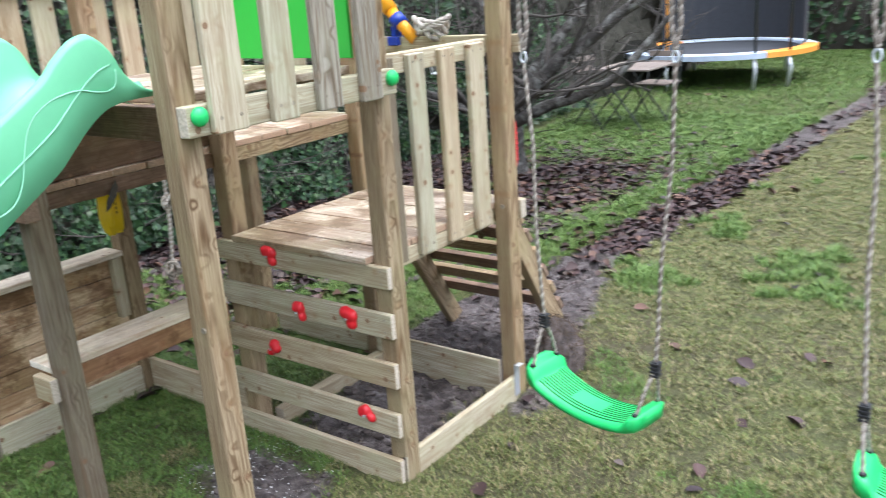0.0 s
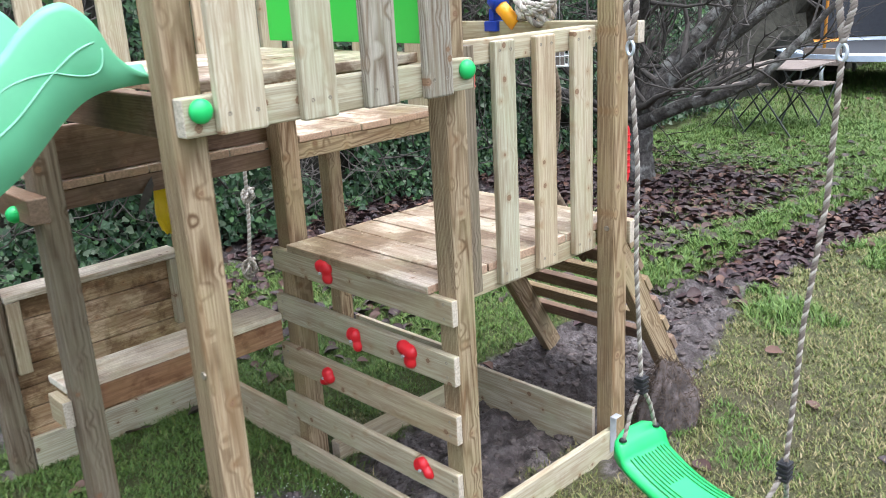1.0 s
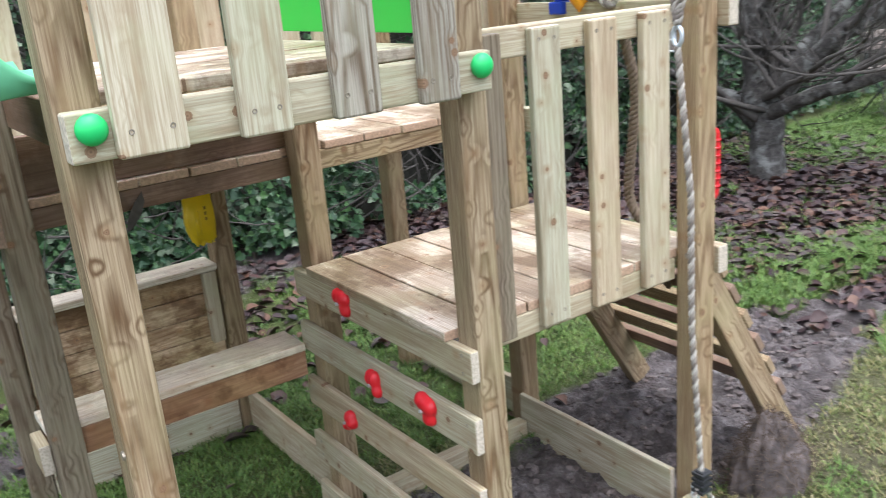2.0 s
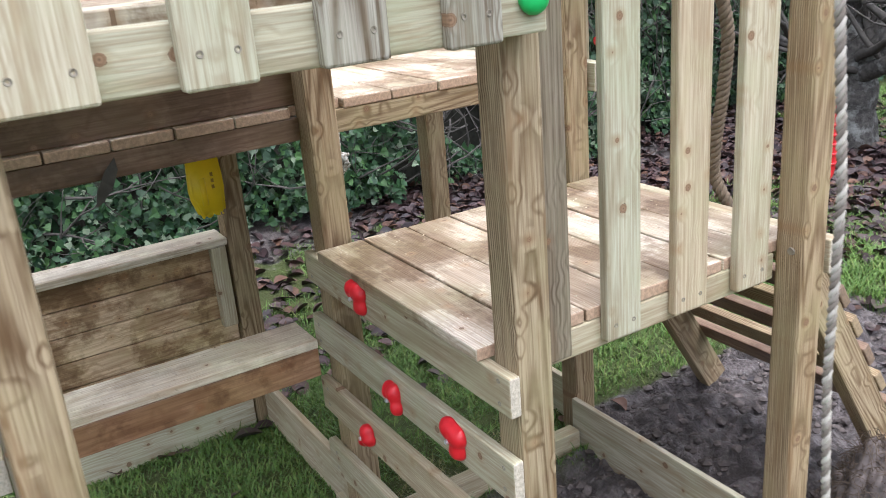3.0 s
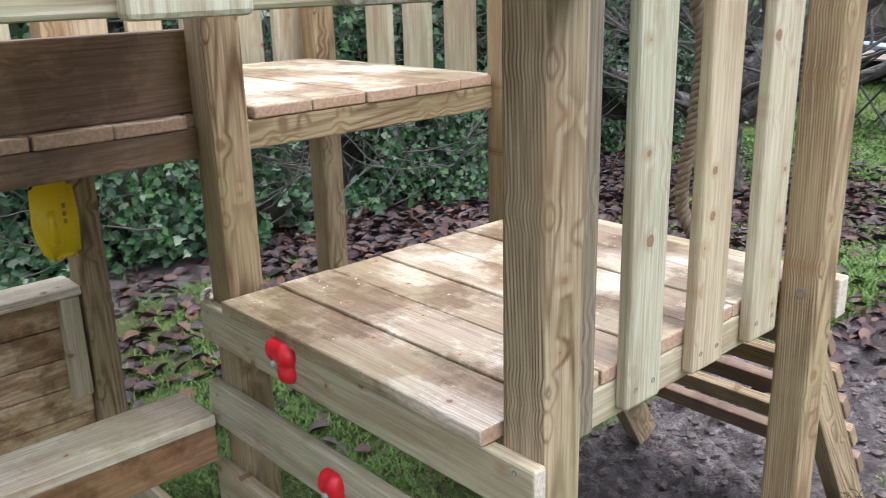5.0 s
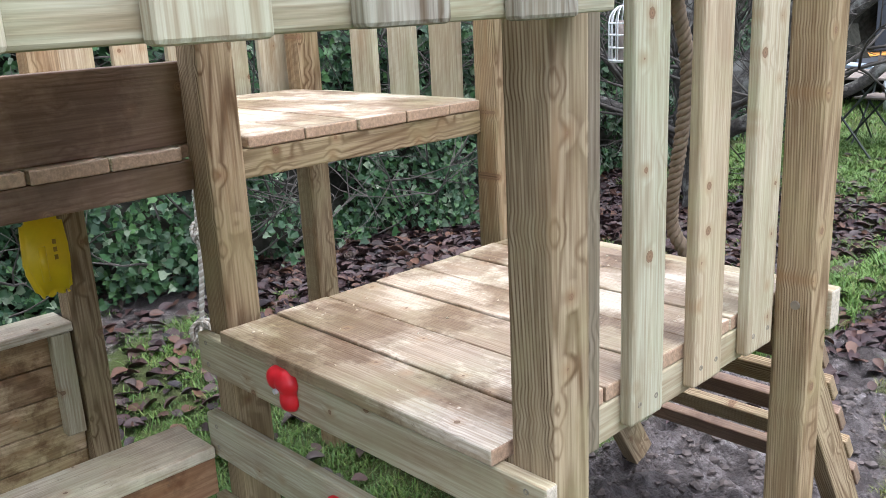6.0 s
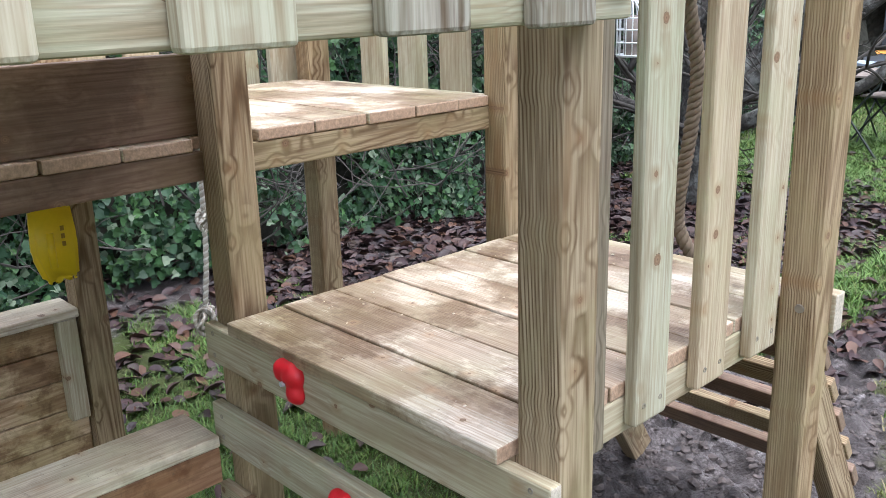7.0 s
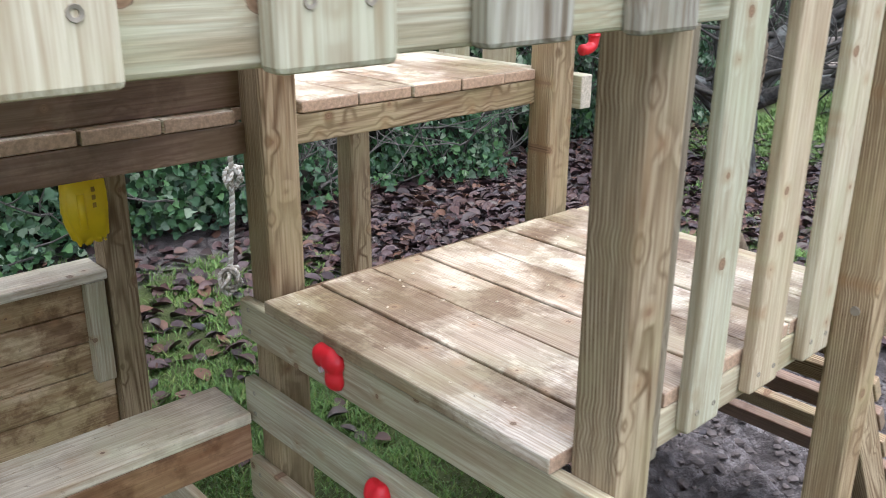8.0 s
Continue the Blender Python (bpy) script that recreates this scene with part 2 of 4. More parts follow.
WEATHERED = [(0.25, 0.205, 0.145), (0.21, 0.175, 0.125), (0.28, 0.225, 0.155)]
GREY = [(0.34, 0.315, 0.25), (0.38, 0.35, 0.28), (0.31, 0.285, 0.225)]
for tone, cols, st, ro, ring, grain in (("pale", PALE, 0, 0.75, 0.0052, 0.42), ("post", POST, 0, 0.7, 0.0052, 1.0), ("gold", GOLD, 0.8, 0.7, 0.006, 0.6), ("brown", BROWN, 0.5, 0.7, 0.006, 0.6), ("deck", DECK, 0.75, 0.6, 0.006, 0.5), ("grey", GREY, 0, 0.8, 0.007, 0.9), ("weathered", WEATHERED, 0, 0.8, 0.007, 0.9), ("rust", RUSTY, 0.6, 0.65, 0.006, 0.6), ("fresh", FRESH, 0.3, 0.6, 0.006, 0.35)):
    for ax in range(3):
        WOODS[tone, ax] = wood("%s_wood_%s" % (tone, "xyz"[ax]), ax, cols, st, ro, ring, grain, (0.27, 0.195, 0.13) if tone in ("post", "grey", "weathered") else (0.52, 0.41, 0.32),
                              (2 if tone in ("deck", "fresh") else (1, 0, 0)[ax]), (0.53, 0.36, 0.24) if tone == "deck" else (0.62, 0.54, 0.42) if tone == "pale" else None)


def plain(name, col, rough=0.5, metal=0.0, vary=0.12, scale=30.0, spec=0.5, bumpy=0.0, coat=0.0):
    m, n, l, p = material(name)
    tc = n.new("ShaderNodeTexCoord")
    f = noise_node(n, l, tc.outputs["Object"], scale, 5.0, 0.6)
    f2 = noise_node(n, l, tc.outputs["Object"], scale * 0.12, 3.0)
    c = mix(n, l, ramp(n, l, f, [(0.3, (0, 0, 0)), (0.7, (1, 1, 1))]), tuple(x * (1 - vary) for x in col), tuple(min(1, x * (1 + vary)) for x in col))
    c = mix(n, l, ramp(n, l, f2, [(0.45, (0, 0, 0)), (0.75, (0.5, 0.5, 0.5))]), c, tuple(x * (1 - 1.6 * vary) for x in col))
    l.new(c, p.inputs["Base Color"])
    l.new(ramp(n, l, f, [(0.2, (rough * 0.85,) * 3), (0.8, (min(1, rough * 1.15),) * 3)]), p.inputs["Roughness"])
    p.inputs["Metallic"].default_value = metal
    p.inputs["Specular IOR Level"].default_value = spec
    if bumpy:
        bump(n, l, p, f, bumpy, 0.002)
    return m


GREEN = plain("green_plastic", (0.03, 0.50, 0.12), 0.38, vary=0.06)
SLIDE = plain("slide_green_plastic", (0.17, 0.54, 0.29), 0.36, vary=0.05, scale=12)
SLIDE_LINE = plain("pale_green_plastic", (0.27, 0.62, 0.40), 0.4, vary=0.05)
RIB = plain("green_plastic_rib", (0.006, 0.17, 0.035), 0.5, vary=0.06)
RIB_DARK = plain("dark_amber_mark", (0.30, 0.17, 0.01), 0.5)
PANEL = plain("panel_green_plastic", (0.05, 0.50, 0.05), 0.45, vary=0.03, scale=6)
RED = plain("red_plastic", (0.62, 0.012, 0.02), 0.42, vary=0.12, bumpy=0.15)
YELLOW = plain("yellow_plastic", (0.85, 0.58, 0.01), 0.4, vary=0.06)
ORANGE = plain("amber_plastic", (0.90, 0.38, 0.01), 0.35, vary=0.05)
BLUE = plain("blue_plastic", (0.01, 0.04, 0.32), 0.35, vary=0.08)
BLACK = plain("black_rubber", (0.015, 0.015, 0.016), 0.55, vary=0.2)
CRUMB = plain("pale_wood_crumbs", (0.72, 0.64, 0.50), 0.8, vary=0.2)
STEEL = plain("galvanised_steel", (0.62, 0.65, 0.67), 0.45, metal=0.6, vary=0.15)
RUST = plain("dull_screw_steel", (0.30, 0.26, 0.20), 0.5, metal=0.6, vary=0.3)
WHITE = plain("white_painted_wire", (0.75, 0.75, 0.73), 0.5, vary=0.05)
TWIG = plain("dark_twig", (0.085, 0.076, 0.066), 0.9, vary=0.3, scale=40, spec=0.2)
SLATE = plain("weathered_grey_slats", (0.22, 0.18, 0.15), 0.8, vary=0.2, scale=40)
DARKMETAL = plain("dark_green_metal", (0.02, 0.025, 0.022), 0.5, vary=0.2)
NET = plain("black_net", (0.045, 0.05, 0.058), 0.9, vary=0.2, scale=200)
PAD = plain("pale_blue_pad", (0.45, 0.52, 0.62), 0.5, vary=0.1, scale=8)
PADORANGE = plain("orange_pad", (0.80, 0.33, 0.05), 0.5, vary=0.1, scale=8)
ROOT = plain("brown_root", (0.085, 0.062, 0.045), 0.9, vary=0.3, scale=40, spec=0.2)
MUD = plain("wet_mud", (0.10, 0.082, 0.074), 0.75, vary=0.6, scale=25, spec=0.2, bumpy=0.9)


def bark():
    """Dark damp bark with pale lichen in patches."""
    m, n, l, p = material("lichened_bark")
    v = n.new("ShaderNodeTexCoord").outputs["Object"]
    f, g = noise_node(n, l, v, 30.0, 5.0, 0.65), noise_node(n, l, v, 7.0, 5.0, 0.65)
    c = ramp(n, l, f, [(0.3, (0.03, 0.027, 0.024)), (0.55, (0.075, 0.068, 0.06)), (0.75, (0.12, 0.11, 0.098))])
    c = mix(n, l, ramp(n, l, g, [(0.5, (0, 0, 0)), (0.62, (0.8, 0.8, 0.8))]), c, mix(n, l, f, (0.34, 0.34, 0.31), (0.16, 0.16, 0.14)))
    l.new(c, p.inputs["Base Color"])
    p.inputs["Roughness"].default_value = 0.9
    p.inputs["Specular IOR Level"].default_value = 0.2
    bump(n, l, p, math_node(n, l, "ADD", f, g), 1.0, 0.012)
    return m


BARK = bark()


def leafy(name, cols, rough=0.5, spec=0.4):
    """Leaves whose colour differs from leaf to leaf."""
    m, n, l, p = material(name)
    g = n.new("ShaderNodeNewGeometry")
    c = ramp(n, l, g.outputs["Random Per Island"], [(i / (len(cols) - 1), c) for i, c in enumerate(cols)])
    tc = n.new("ShaderNodeTexCoord")
    f = noise_node(n, l, tc.outputs["Object"], 45.0, 3.0)
    c = mix(n, l, ramp(n, l, f, [(0.3, (0, 0, 0)), (0.7, (0.6, 0.6, 0.6))]), c, mix(n, l, 1.0, c, (0.6, 0.6, 0.55), "MULTIPLY"))
    l.new(c, p.inputs["Base Color"])
    p.inputs["Roughness"].default_value = rough
    p.inputs["Specular IOR Level"].default_value = spec
    return m


IVY = leafy("ivy_leaves", [(0.014, 0.035, 0.015), (0.025, 0.066, 0.024), (0.04, 0.10, 0.03), (0.02, 0.052, 0.027), (0.075, 0.155, 0.045), (0.018, 0.048, 0.018), (0.20, 0.25, 0.16)], 0.5, 0.3)
LITTER = leafy("dead_leaves", [(0.030, 0.019, 0.020), (0.065, 0.036, 0.035), (0.024, 0.018, 0.020), (0.085, 0.046, 0.040), (0.045, 0.029, 0.031), (0.14, 0.072, 0.045), (0.036, 0.023, 0.025), (0.10, 0.075, 0.06)], 0.5, 0.3)
GRASS = leafy("grass_blades", [(0.10, 0.135, 0.036), (0.15, 0.18, 0.05), (0.22, 0.21, 0.075), (0.12, 0.17, 0.04), (0.27, 0.23, 0.105), (0.34, 0.28, 0.155)], 0.5, 0.3)
LUSH = leafy("lush_grass_blades", [(0.065, 0.13, 0.028), (0.10, 0.185, 0.036), (0.145, 0.235, 0.046), (0.085, 0.16, 0.032), (0.20, 0.235, 0.062)], 0.5, 0.3)
ROPE = leafy("grey_rope", [(0.64, 0.59, 0.52), (0.17, 0.135, 0.11), (0.58, 0.53, 0.46), (0.50, 0.45, 0.385)], 0.85, 0.2)
ROPE_PALE = leafy("pale_rope", [(0.62, 0.57, 0.49), (0.34, 0.29, 0.23), (0.66, 0.62, 0.55), (0.22, 0.18, 0.14)], 0.85, 0.2)
ROPE_BROWN = leafy("brown_rope", [(0.24, 0.185, 0.13), (0.13, 0.095, 0.065), (0.19, 0.145, 0.10)], 0.85, 0.2)

# ---- ground: one sheet to the horizon ----
GZ = -0.065


def ground_z(x, y):
    """Height of the soil in plan units."""
    z = GZ + 0.012 * noise.noise((x * 1.3, y * 1.3, 0.0)) + 0.006 * noise.noise((x * 5.0, y * 5.0, 3.0))
    if -3.6 < x < -0.8 and 0.6 < y < 4.6:
        s = soil_at(x, y)
        if s > 0.3:
            k = min(1.0, (s - 0.3) * 2.5)
            z += k * (0.03 * noise.noise((x * 7, y * 7, 1.0)) + 0.04 * noise.noise((x * 19, y * 19, 2.0)) + 0.07 * max(0.0, noise.noise((x * 11, y * 4.5, 6.0)) - 0.15) - 0.05 * max(0.0, noise.noise((x * 8, y * 8, 16.0)) - 0.25))
    z += 0.10 * math.exp(-(((x + 3.42) / 0.16) ** 2 + ((y - 1.12) / 0.2) ** 2)) * (1 + 0.5 * noise.noise((x * 9, y * 9, 4.0)))
    d = abs(x - path_x(y))
    if y > 3.6 and d < 0.6:
        z -= 0.035 * math.exp(-(d / 0.17) ** 2) * min(1.0, (y - 3.6) / 0.6)
        z += 0.02 * math.exp(-((x - path_x(y) + 0.32) / 0.14) ** 2) * min(1.0, (y - 3.6) / 0.8)
    return z


def path_x(y):
    return -2.11 + 0.045 * (min(y, 11.0) - 5.0)


def ground_material():
    m, n, l, p = material("winter_lawn_soil")
    tc = n.new("ShaderNodeTexCoord")
    v = tc.outputs["Object"]
    sep = n.new("ShaderNodeSeparateXYZ")
    l.new(v, sep.inputs[0])
    big, mid, fine = noise_node(n, l, v, 0.9, 4.0), noise_node(n, l, v, 6.0, 5.0, 0.65), noise_node(n, l, v, 90.0, 4.0, 0.7)
    grass = ramp(n, l, mid, [(0.3, (0.10, 0.095, 0.05)), (0.5, (0.12, 0.132, 0.05)), (0.7, (0.165, 0.165, 0.075))])
    grass = mix(n, l, ramp(n, l, big, [(0.42, (0, 0, 0)), (0.62, (0.7, 0.7, 0.7))]), grass, (0.13, 0.108, 0.066))
    grass = mix(n, l, ramp(n, l, fine, [(0.35, (0, 0, 0)), (0.7, (0.8, 0.8, 0.8))]), grass, mix(n, l, 1.0, grass, (0.45, 0.45, 0.4), "MULTIPLY"))
    grass = mix(n, l, 1.0, grass, (0.8, 0.8, 0.78), "MULTIPLY")
    gr = n.new("ShaderNodeAttribute")
    gr.attribute_name = "green"
    grass = mix(n, l, gr.outputs["Fac"], grass, mix(n, l, 1.0, grass, (0.8, 0.98, 0.62), "MULTIPLY"))
    soil = ramp(n, l, mid, [(0.3, (0.10, 0.082, 0.078)), (0.55, (0.195, 0.168, 0.160)), (0.75, (0.33, 0.30, 0.29))])
    soil = mix(n, l, ramp(n, l, noise_node(n, l, v, 14.0, 6.0, 0.7), [(0.47, (0, 0, 0)), (0.55, (0.9, 0.9, 0.9))]), soil, (0.065, 0.054, 0.05))
    soil = mix(n, l, ramp(n, l, fine, [(0.4, (0, 0, 0)), (0.7, (0.7, 0.7, 0.7))]), soil, (0.035, 0.026, 0.02))
    at = n.new("ShaderNodeAttribute")
    at.attribute_name = "soil"
    s = math_node(n, l, "ADD", at.outputs["Fac"], math_node(n, l, "MULTIPLY_ADD", mid, 0.8, -0.4))
    mask = ramp(n, l, s, [(0.42, (0, 0, 0)), (0.58, (1, 1, 1))])
    l.new(mix(n, l, mask, grass, soil), p.inputs["Base Color"])
    l.new(ramp(n, l, mask, [(0, (0.9, 0.9, 0.9)), (1, (0.36, 0.36, 0.36))]), p.inputs["Roughness"])
    p.inputs["Specular IOR Level"].default_value = 0.3
    bump(n, l, p, math_node(n, l, "ADD", math_node(n, l, "ADD", fine, noise_node(n, l, v, 28.0, 4.0, 0.65)), math_node(n, l, "MULTIPLY", mid, 2.0)), 0.9, 0.022)
    return m


def inside(x, y, x0, x1, y0, y1, soft):
    """1 inside a rectangle, falling to 0 over soft."""
    d = max(x0 - x, x - x1, y0 - y, y - y1)
    return max(0.0, min(1.0, 0.5 - d / soft))


def soil_at(x, y):
    """How bare the ground is: trodden mud under the frame and round the ladder, the worn track, the leaf bed."""
    s = inside(x, y, -2.25, -1.68, 2.0, 2.9, 0.5)
    s = max(s, inside(x, y, -2.42, -1.66 - 0.3 * max(0.0, y - 3.4), 2.75, 4.15, 0.22))
    s = max(s, 0.85 * math.exp(-(((x + 2.0) / 0.38) ** 2 + ((y - 1.70) / 0.24) ** 2)))
    s = max(s, 0.6 * math.exp(-(((x + 1.5) / 0.2) ** 2 + ((y - 2.7) / 0.3) ** 2)))
    s = max(s, 1.0 * math.exp(-(((x + 3.40) / 0.28) ** 2 + ((y - 1.1) / 0.32) ** 2)))
    s = max(s, 0.7 * math.exp(-(((x + 3.1) / 0.35) ** 2 + ((y - 0.9) / 0.4) ** 2)))
    if y > 3.7:
        s = max(s, math.exp(-((x - path_x(y)) / 0.2) ** 2))
    s = max(s, 0.9 * inside(x, y, -8.0, -4.4, -4, 7.5, 1.0))
    s = max(s, 0.85 * inside(x, y, -5.0, -3.5, 3.3, 6.5, 1.0))
    s = max(s, 0.95 * math.exp(-(((x + 3.2) / 0.68) ** 2 + ((y - 5.8) / 1.35) ** 2)))
    return s


def build_ground():
    xs = sorted(set([round(-4.6 + 0.05 * i, 3) for i in range(93)] + [round(-2.7 + 0.0167 * i, 4) for i in range(96)] + [-3000, -400, -80, -30, -14, -12, -10, -8, -7, -6, -5.5, -5, 0.1, 0.3, 0.6, 1, 1.6, 2.5, 4, 7, 14, 40, 200, 3000]))
    ys = sorted(set([round(0.4 + 0.05 * i, 3) for i in range(160)] + [round(1.9 + 0.0167 * i, 4) for i in range(145)] + [8.4 + 0.25 * i for i in range(30)] + [-3000, -300, -60, -20, -8, -4, -2, -1, -0.4, 0, 0.2, 17, 20, 26, 40, 90, 400, 3000]))
    vs = [(x * U, y * U, (ground_z(x, y) if abs(x) < 20 and abs(y) < 40 else GZ) * U) for y in ys for x in xs]
    nx = len(xs)
    fs = [(j * nx + i, j * nx + i + 1, (j + 1) * nx + i + 1, (j + 1) * nx + i) for j in range(len(ys) - 1) for i in range(nx - 1)]
    me = bpy.data.meshes.new("ground")
    me.from_pydata(vs, [], fs)
    for f in me.polygons:
        f.use_smooth = True
    at = me.attributes.new("soil", "FLOAT", "POINT")
    at.data.foreach_set("value", [soil_at(x, y) for y in ys for x in xs])
    at2 = me.attributes.new("green", "FLOAT", "POINT")
    at2.data.foreach_set("value", [max(0.0, min(1.0, 0.5 + (-2.05 - x + 0.25 * noise.noise((x * 2, y * 2, 9.0))) / 0.7)) for y in ys for x in xs])
    me.materials.append(ground_material())
    return tagged(new("ground", me), "damp winter lawn with bare muddy patches", "ground", kind="structure")


build_ground()

# ---- the play frame ----
tower = thing("play_tower", "pressure-treated timber climbing frame with three stepped decks", "play tower", (-2.3, 2.0, GZ))


def stick(name, x0, x1, y0, y1, z0, z1, tone="pale", parent=None, label="", b=0.0035):
    """A straight timber, its grain along its longest side."""
    size = (x1 - x0, y1 - y0, z1 - z0)
    return part(name, box(x0, x1, y0, y1, z0, z1, b), WOODS[tone, size.index(max(size))], parent or tower, label)


def slanted(name, p, q, wide, thick, tone, parent, label=""):
    """A timber from p to q; wide is its level side."""
    p, q = Vector(p), Vector(q)
    d = (q - p)
    bm = box(-wide / 2, wide / 2, -thick / 2, thick / 2, -d.length / 2, d.length / 2)
    ob = part(name, bm, WOODS[tone, 2], parent, label, keep=(0, 0, 0))
    c = (p + q) / 2 * U
    W[ob] = c
    z = d.normalized()
    x = Vector((0, 0, 1)).cross(z)
    x = x.normalized() if x.length > 1e-4 else Vector((1, 0, 0))
    rot = Matrix((x, z.cross(x), z)).transposed()
    ob.rotation_euler = rot.to_euler()
    ob.location = c - W[parent]
    return ob


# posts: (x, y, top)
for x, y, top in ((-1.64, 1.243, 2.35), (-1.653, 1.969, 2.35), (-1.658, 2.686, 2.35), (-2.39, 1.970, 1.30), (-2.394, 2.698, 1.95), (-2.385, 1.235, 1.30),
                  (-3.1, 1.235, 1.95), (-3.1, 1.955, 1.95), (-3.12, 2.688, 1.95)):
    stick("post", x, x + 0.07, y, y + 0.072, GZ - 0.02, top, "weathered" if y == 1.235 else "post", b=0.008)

# low deck
low = part("low_deck", box(-1.70, -1.657, 2.043, 2.684, 0.655, 0.713), WOODS["pale", 1], tower)
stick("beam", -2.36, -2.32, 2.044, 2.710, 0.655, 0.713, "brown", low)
stick("beam", -2.30, -1.588, 2.772, 2.81, 0.66, 0.735, "pale", low)
ys = [1.938 + 0.1187 * k for k in range(8)]
for i, (a, b) in enumerate(zip(ys, ys[1:])):
    inner = i in (0, 6)
    stick("deck_board", -2.30, -1.6595 if inner else -1.6585, a + 0.0026, b - 0.0026, 0.714, 0.738 + 0.0015 * (i % 2), "deck", low, b=0.003)

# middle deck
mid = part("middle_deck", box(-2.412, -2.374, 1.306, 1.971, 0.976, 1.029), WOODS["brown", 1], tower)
stick("beam", -2.412, -2.374, 2.044, 2.697, 0.976, 1.029, "post", mid)
stick("beam", -3.075, -3.035, 1.308, 2.687, 0.976, 1.029, "post", mid)
stick("beam", -3.12, -2.315, 2.785, 2.822, 0.960, 1.036, "pale", mid)
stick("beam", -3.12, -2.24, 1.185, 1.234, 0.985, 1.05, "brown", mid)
random.seed(4)
for k in range(11):
    a = 1.31 + 0.1285 * k
    tight = a < 2.05 and a + 0.1285 > 1.965
    stick("deck_board", -3.03 if tight else -3.09, -2.388 if tight else -2.370 + random.uniform(-0.003, 0.003), a + 0.0018, min(a + 0.1285, 2.695) - 0.0018, 1.030, 1.053 + random.uniform(-0.001, 0.001), "deck", mid, b=0.003)
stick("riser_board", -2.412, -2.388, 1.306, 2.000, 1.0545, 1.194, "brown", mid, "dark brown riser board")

# high deck
high = part("high_deck", box(-2.33, -1.655, 1.93, 1.967, 1.264, 1.314), WOODS["post", 0], tower)
# dark brown puts the shade below the slide lip into this beam's colour
stick("beam", -2.33, -1.642, 1.300, 1.334, 1.227, 1.314, "brown", high, "front beam in dark brown that stands in for shade")
edge = -2.345
while edge < -1.68:
    stick("deck_board", edge + 0.0018, min(edge + 0.0965, -1.575) - 0.0018, 1.335, 1.966, 1.3155, 1.339 + random.uniform(-0.001, 0.001), "deck", high, b=0.003)
    edge += 0.0965

# rail beside the high deck
rail = part("railing", box(-1.569, -1.533, 1.249, 2.015, 1.252, 1.326, 0.004), WOODS["pale", 1], tower)
stick("rail", -1.569, -1.533, 1.249, 2.015, 1.71, 1.775, "pale", rail)
for a, b, tone in ((1.310, 1.415, "pale"), (1.501, 1.588, "pale"), (1.668, 1.757, "grey"), (1.842, 1.925, "grey")):
    stick("slat", -1.532, -1.510, a, b, 1.252 + random.uniform(-0.003, 0.003), 1.78, tone, rail, b=0.0045)
for y in (1.282, 1.988):
    bm = bmesh.new()
    bmesh.ops.create_uvsphere(bm, u_segments=20, v_segments=12, radius=0.0235)
    for v in bm.verts:
        v.co.x *= 0.75
    bmesh.ops.translate(bm, vec=(-1.527, y, 1.300), verts=bm.verts)
    part("bolt_cap", bm, GREEN, rail, "round green plastic bolt cap", True)

# rail beside the low deck
side = part("railing", box(-1.700, -1.658, 2.043, 2.684, 1.288, 1.352, 0.004), WOODS["pale", 1], tower)
for a, b in ((2.207, 2.290), (2.377, 2.463), (2.548, 2.640)):
    stick("slat", -1.657, -1.635, a, b, 0.667 + random.uniform(-0.003, 0.003), 1.345, "pale", side, b=0.0055)
stick("slat", -1.657, -1.622, 2.052, 2.114, 0.682, 1.345, "weathered", side, "weathered dark grey upright")

# far rail, with fence slats over the middle deck
far = part("railing", box(-2.40, -1.560, 2.760, 2.796, 1.293, 1.358, 0.004), WOODS["pale", 0], tower)
backs = part("railing", box(-3.12, -2.32, 2.786, 2.82, 1.62, 1.69, 0.004), WOODS["pale", 0], tower)
for x in (-2.99, -2.83, -2.667, -2.50):
    stick("slat", x, x + 0.1, 2.822, 2.842, 0.99, 1.72, "pale", backs)
backr = part("railing", box(-3.14, -3.101, 1.22, 2.80, 1.62, 1.69, 0.004), WOODS["pale", 1], tower)
for y in (1.30, 1.415, 1.56, 1.695, 1.835, 2.06, 2.20, 2.345, 2.49, 2.62):
    stick("slat", -3.163, -3.142, y, y + 0.092, 1.0, 1.74, "pale", backr)

# green infill panel
part("infill_panel", box(-2.33, -1.675, 1.982, 1.994, 1.358, 1.95, 0.002), PANEL, tower, "bright green flat plastic infill panel")

# sandpit boards round the feet
for a in ((-3.02, -2.395, 1.985, 2.007, -0.1, 0.085), (-2.31, -1.66, 2.668, 2.685, -0.1, 0.085), (-1.606, -1.584, 1.969, 2.695, -0.12, 0.031),
          (-2.312, -2.268, 2.045, 2.66, -0.1, 0.0), (-3.02, -2.39, 2.74, 2.76, -0.1, 0.075), (-3.050, -3.031, 1.31, 1.95, -0.1, 0.06)):
    stick("ground_board", *a, "pale", b=0.003)

# corner bracket by the swing
bm = blend(box(-1.5835, -1.5805, 2.66, 2.695, -0.05, 0.085, 0.0008), box(-1.5835, -1.56, 2.66, 2.695, 0.082, 0.085, 0.0008))
part("bracket", bm, STEEL, tower, "galvanised steel bracket")

# ---- climbing wall ----
wall = thing("climbing_wall", "five spaced timber planks with red climbing holds", "climbing wall", (-1.96, 1.957, GZ))
for z0, z1, dx in ((0.638, 0.7125, 0), (0.466, 0.552, -0.004), (0.289, 0.378, -0.008), (0.107, 0.194, -0.016), (-0.12, 0.020, -0.022)):
    stick("plank", -2.395 + dx, -1.578 + dx * 0.7, 1.947, 1.969, z0, z1, "pale", wall, b=0.004)


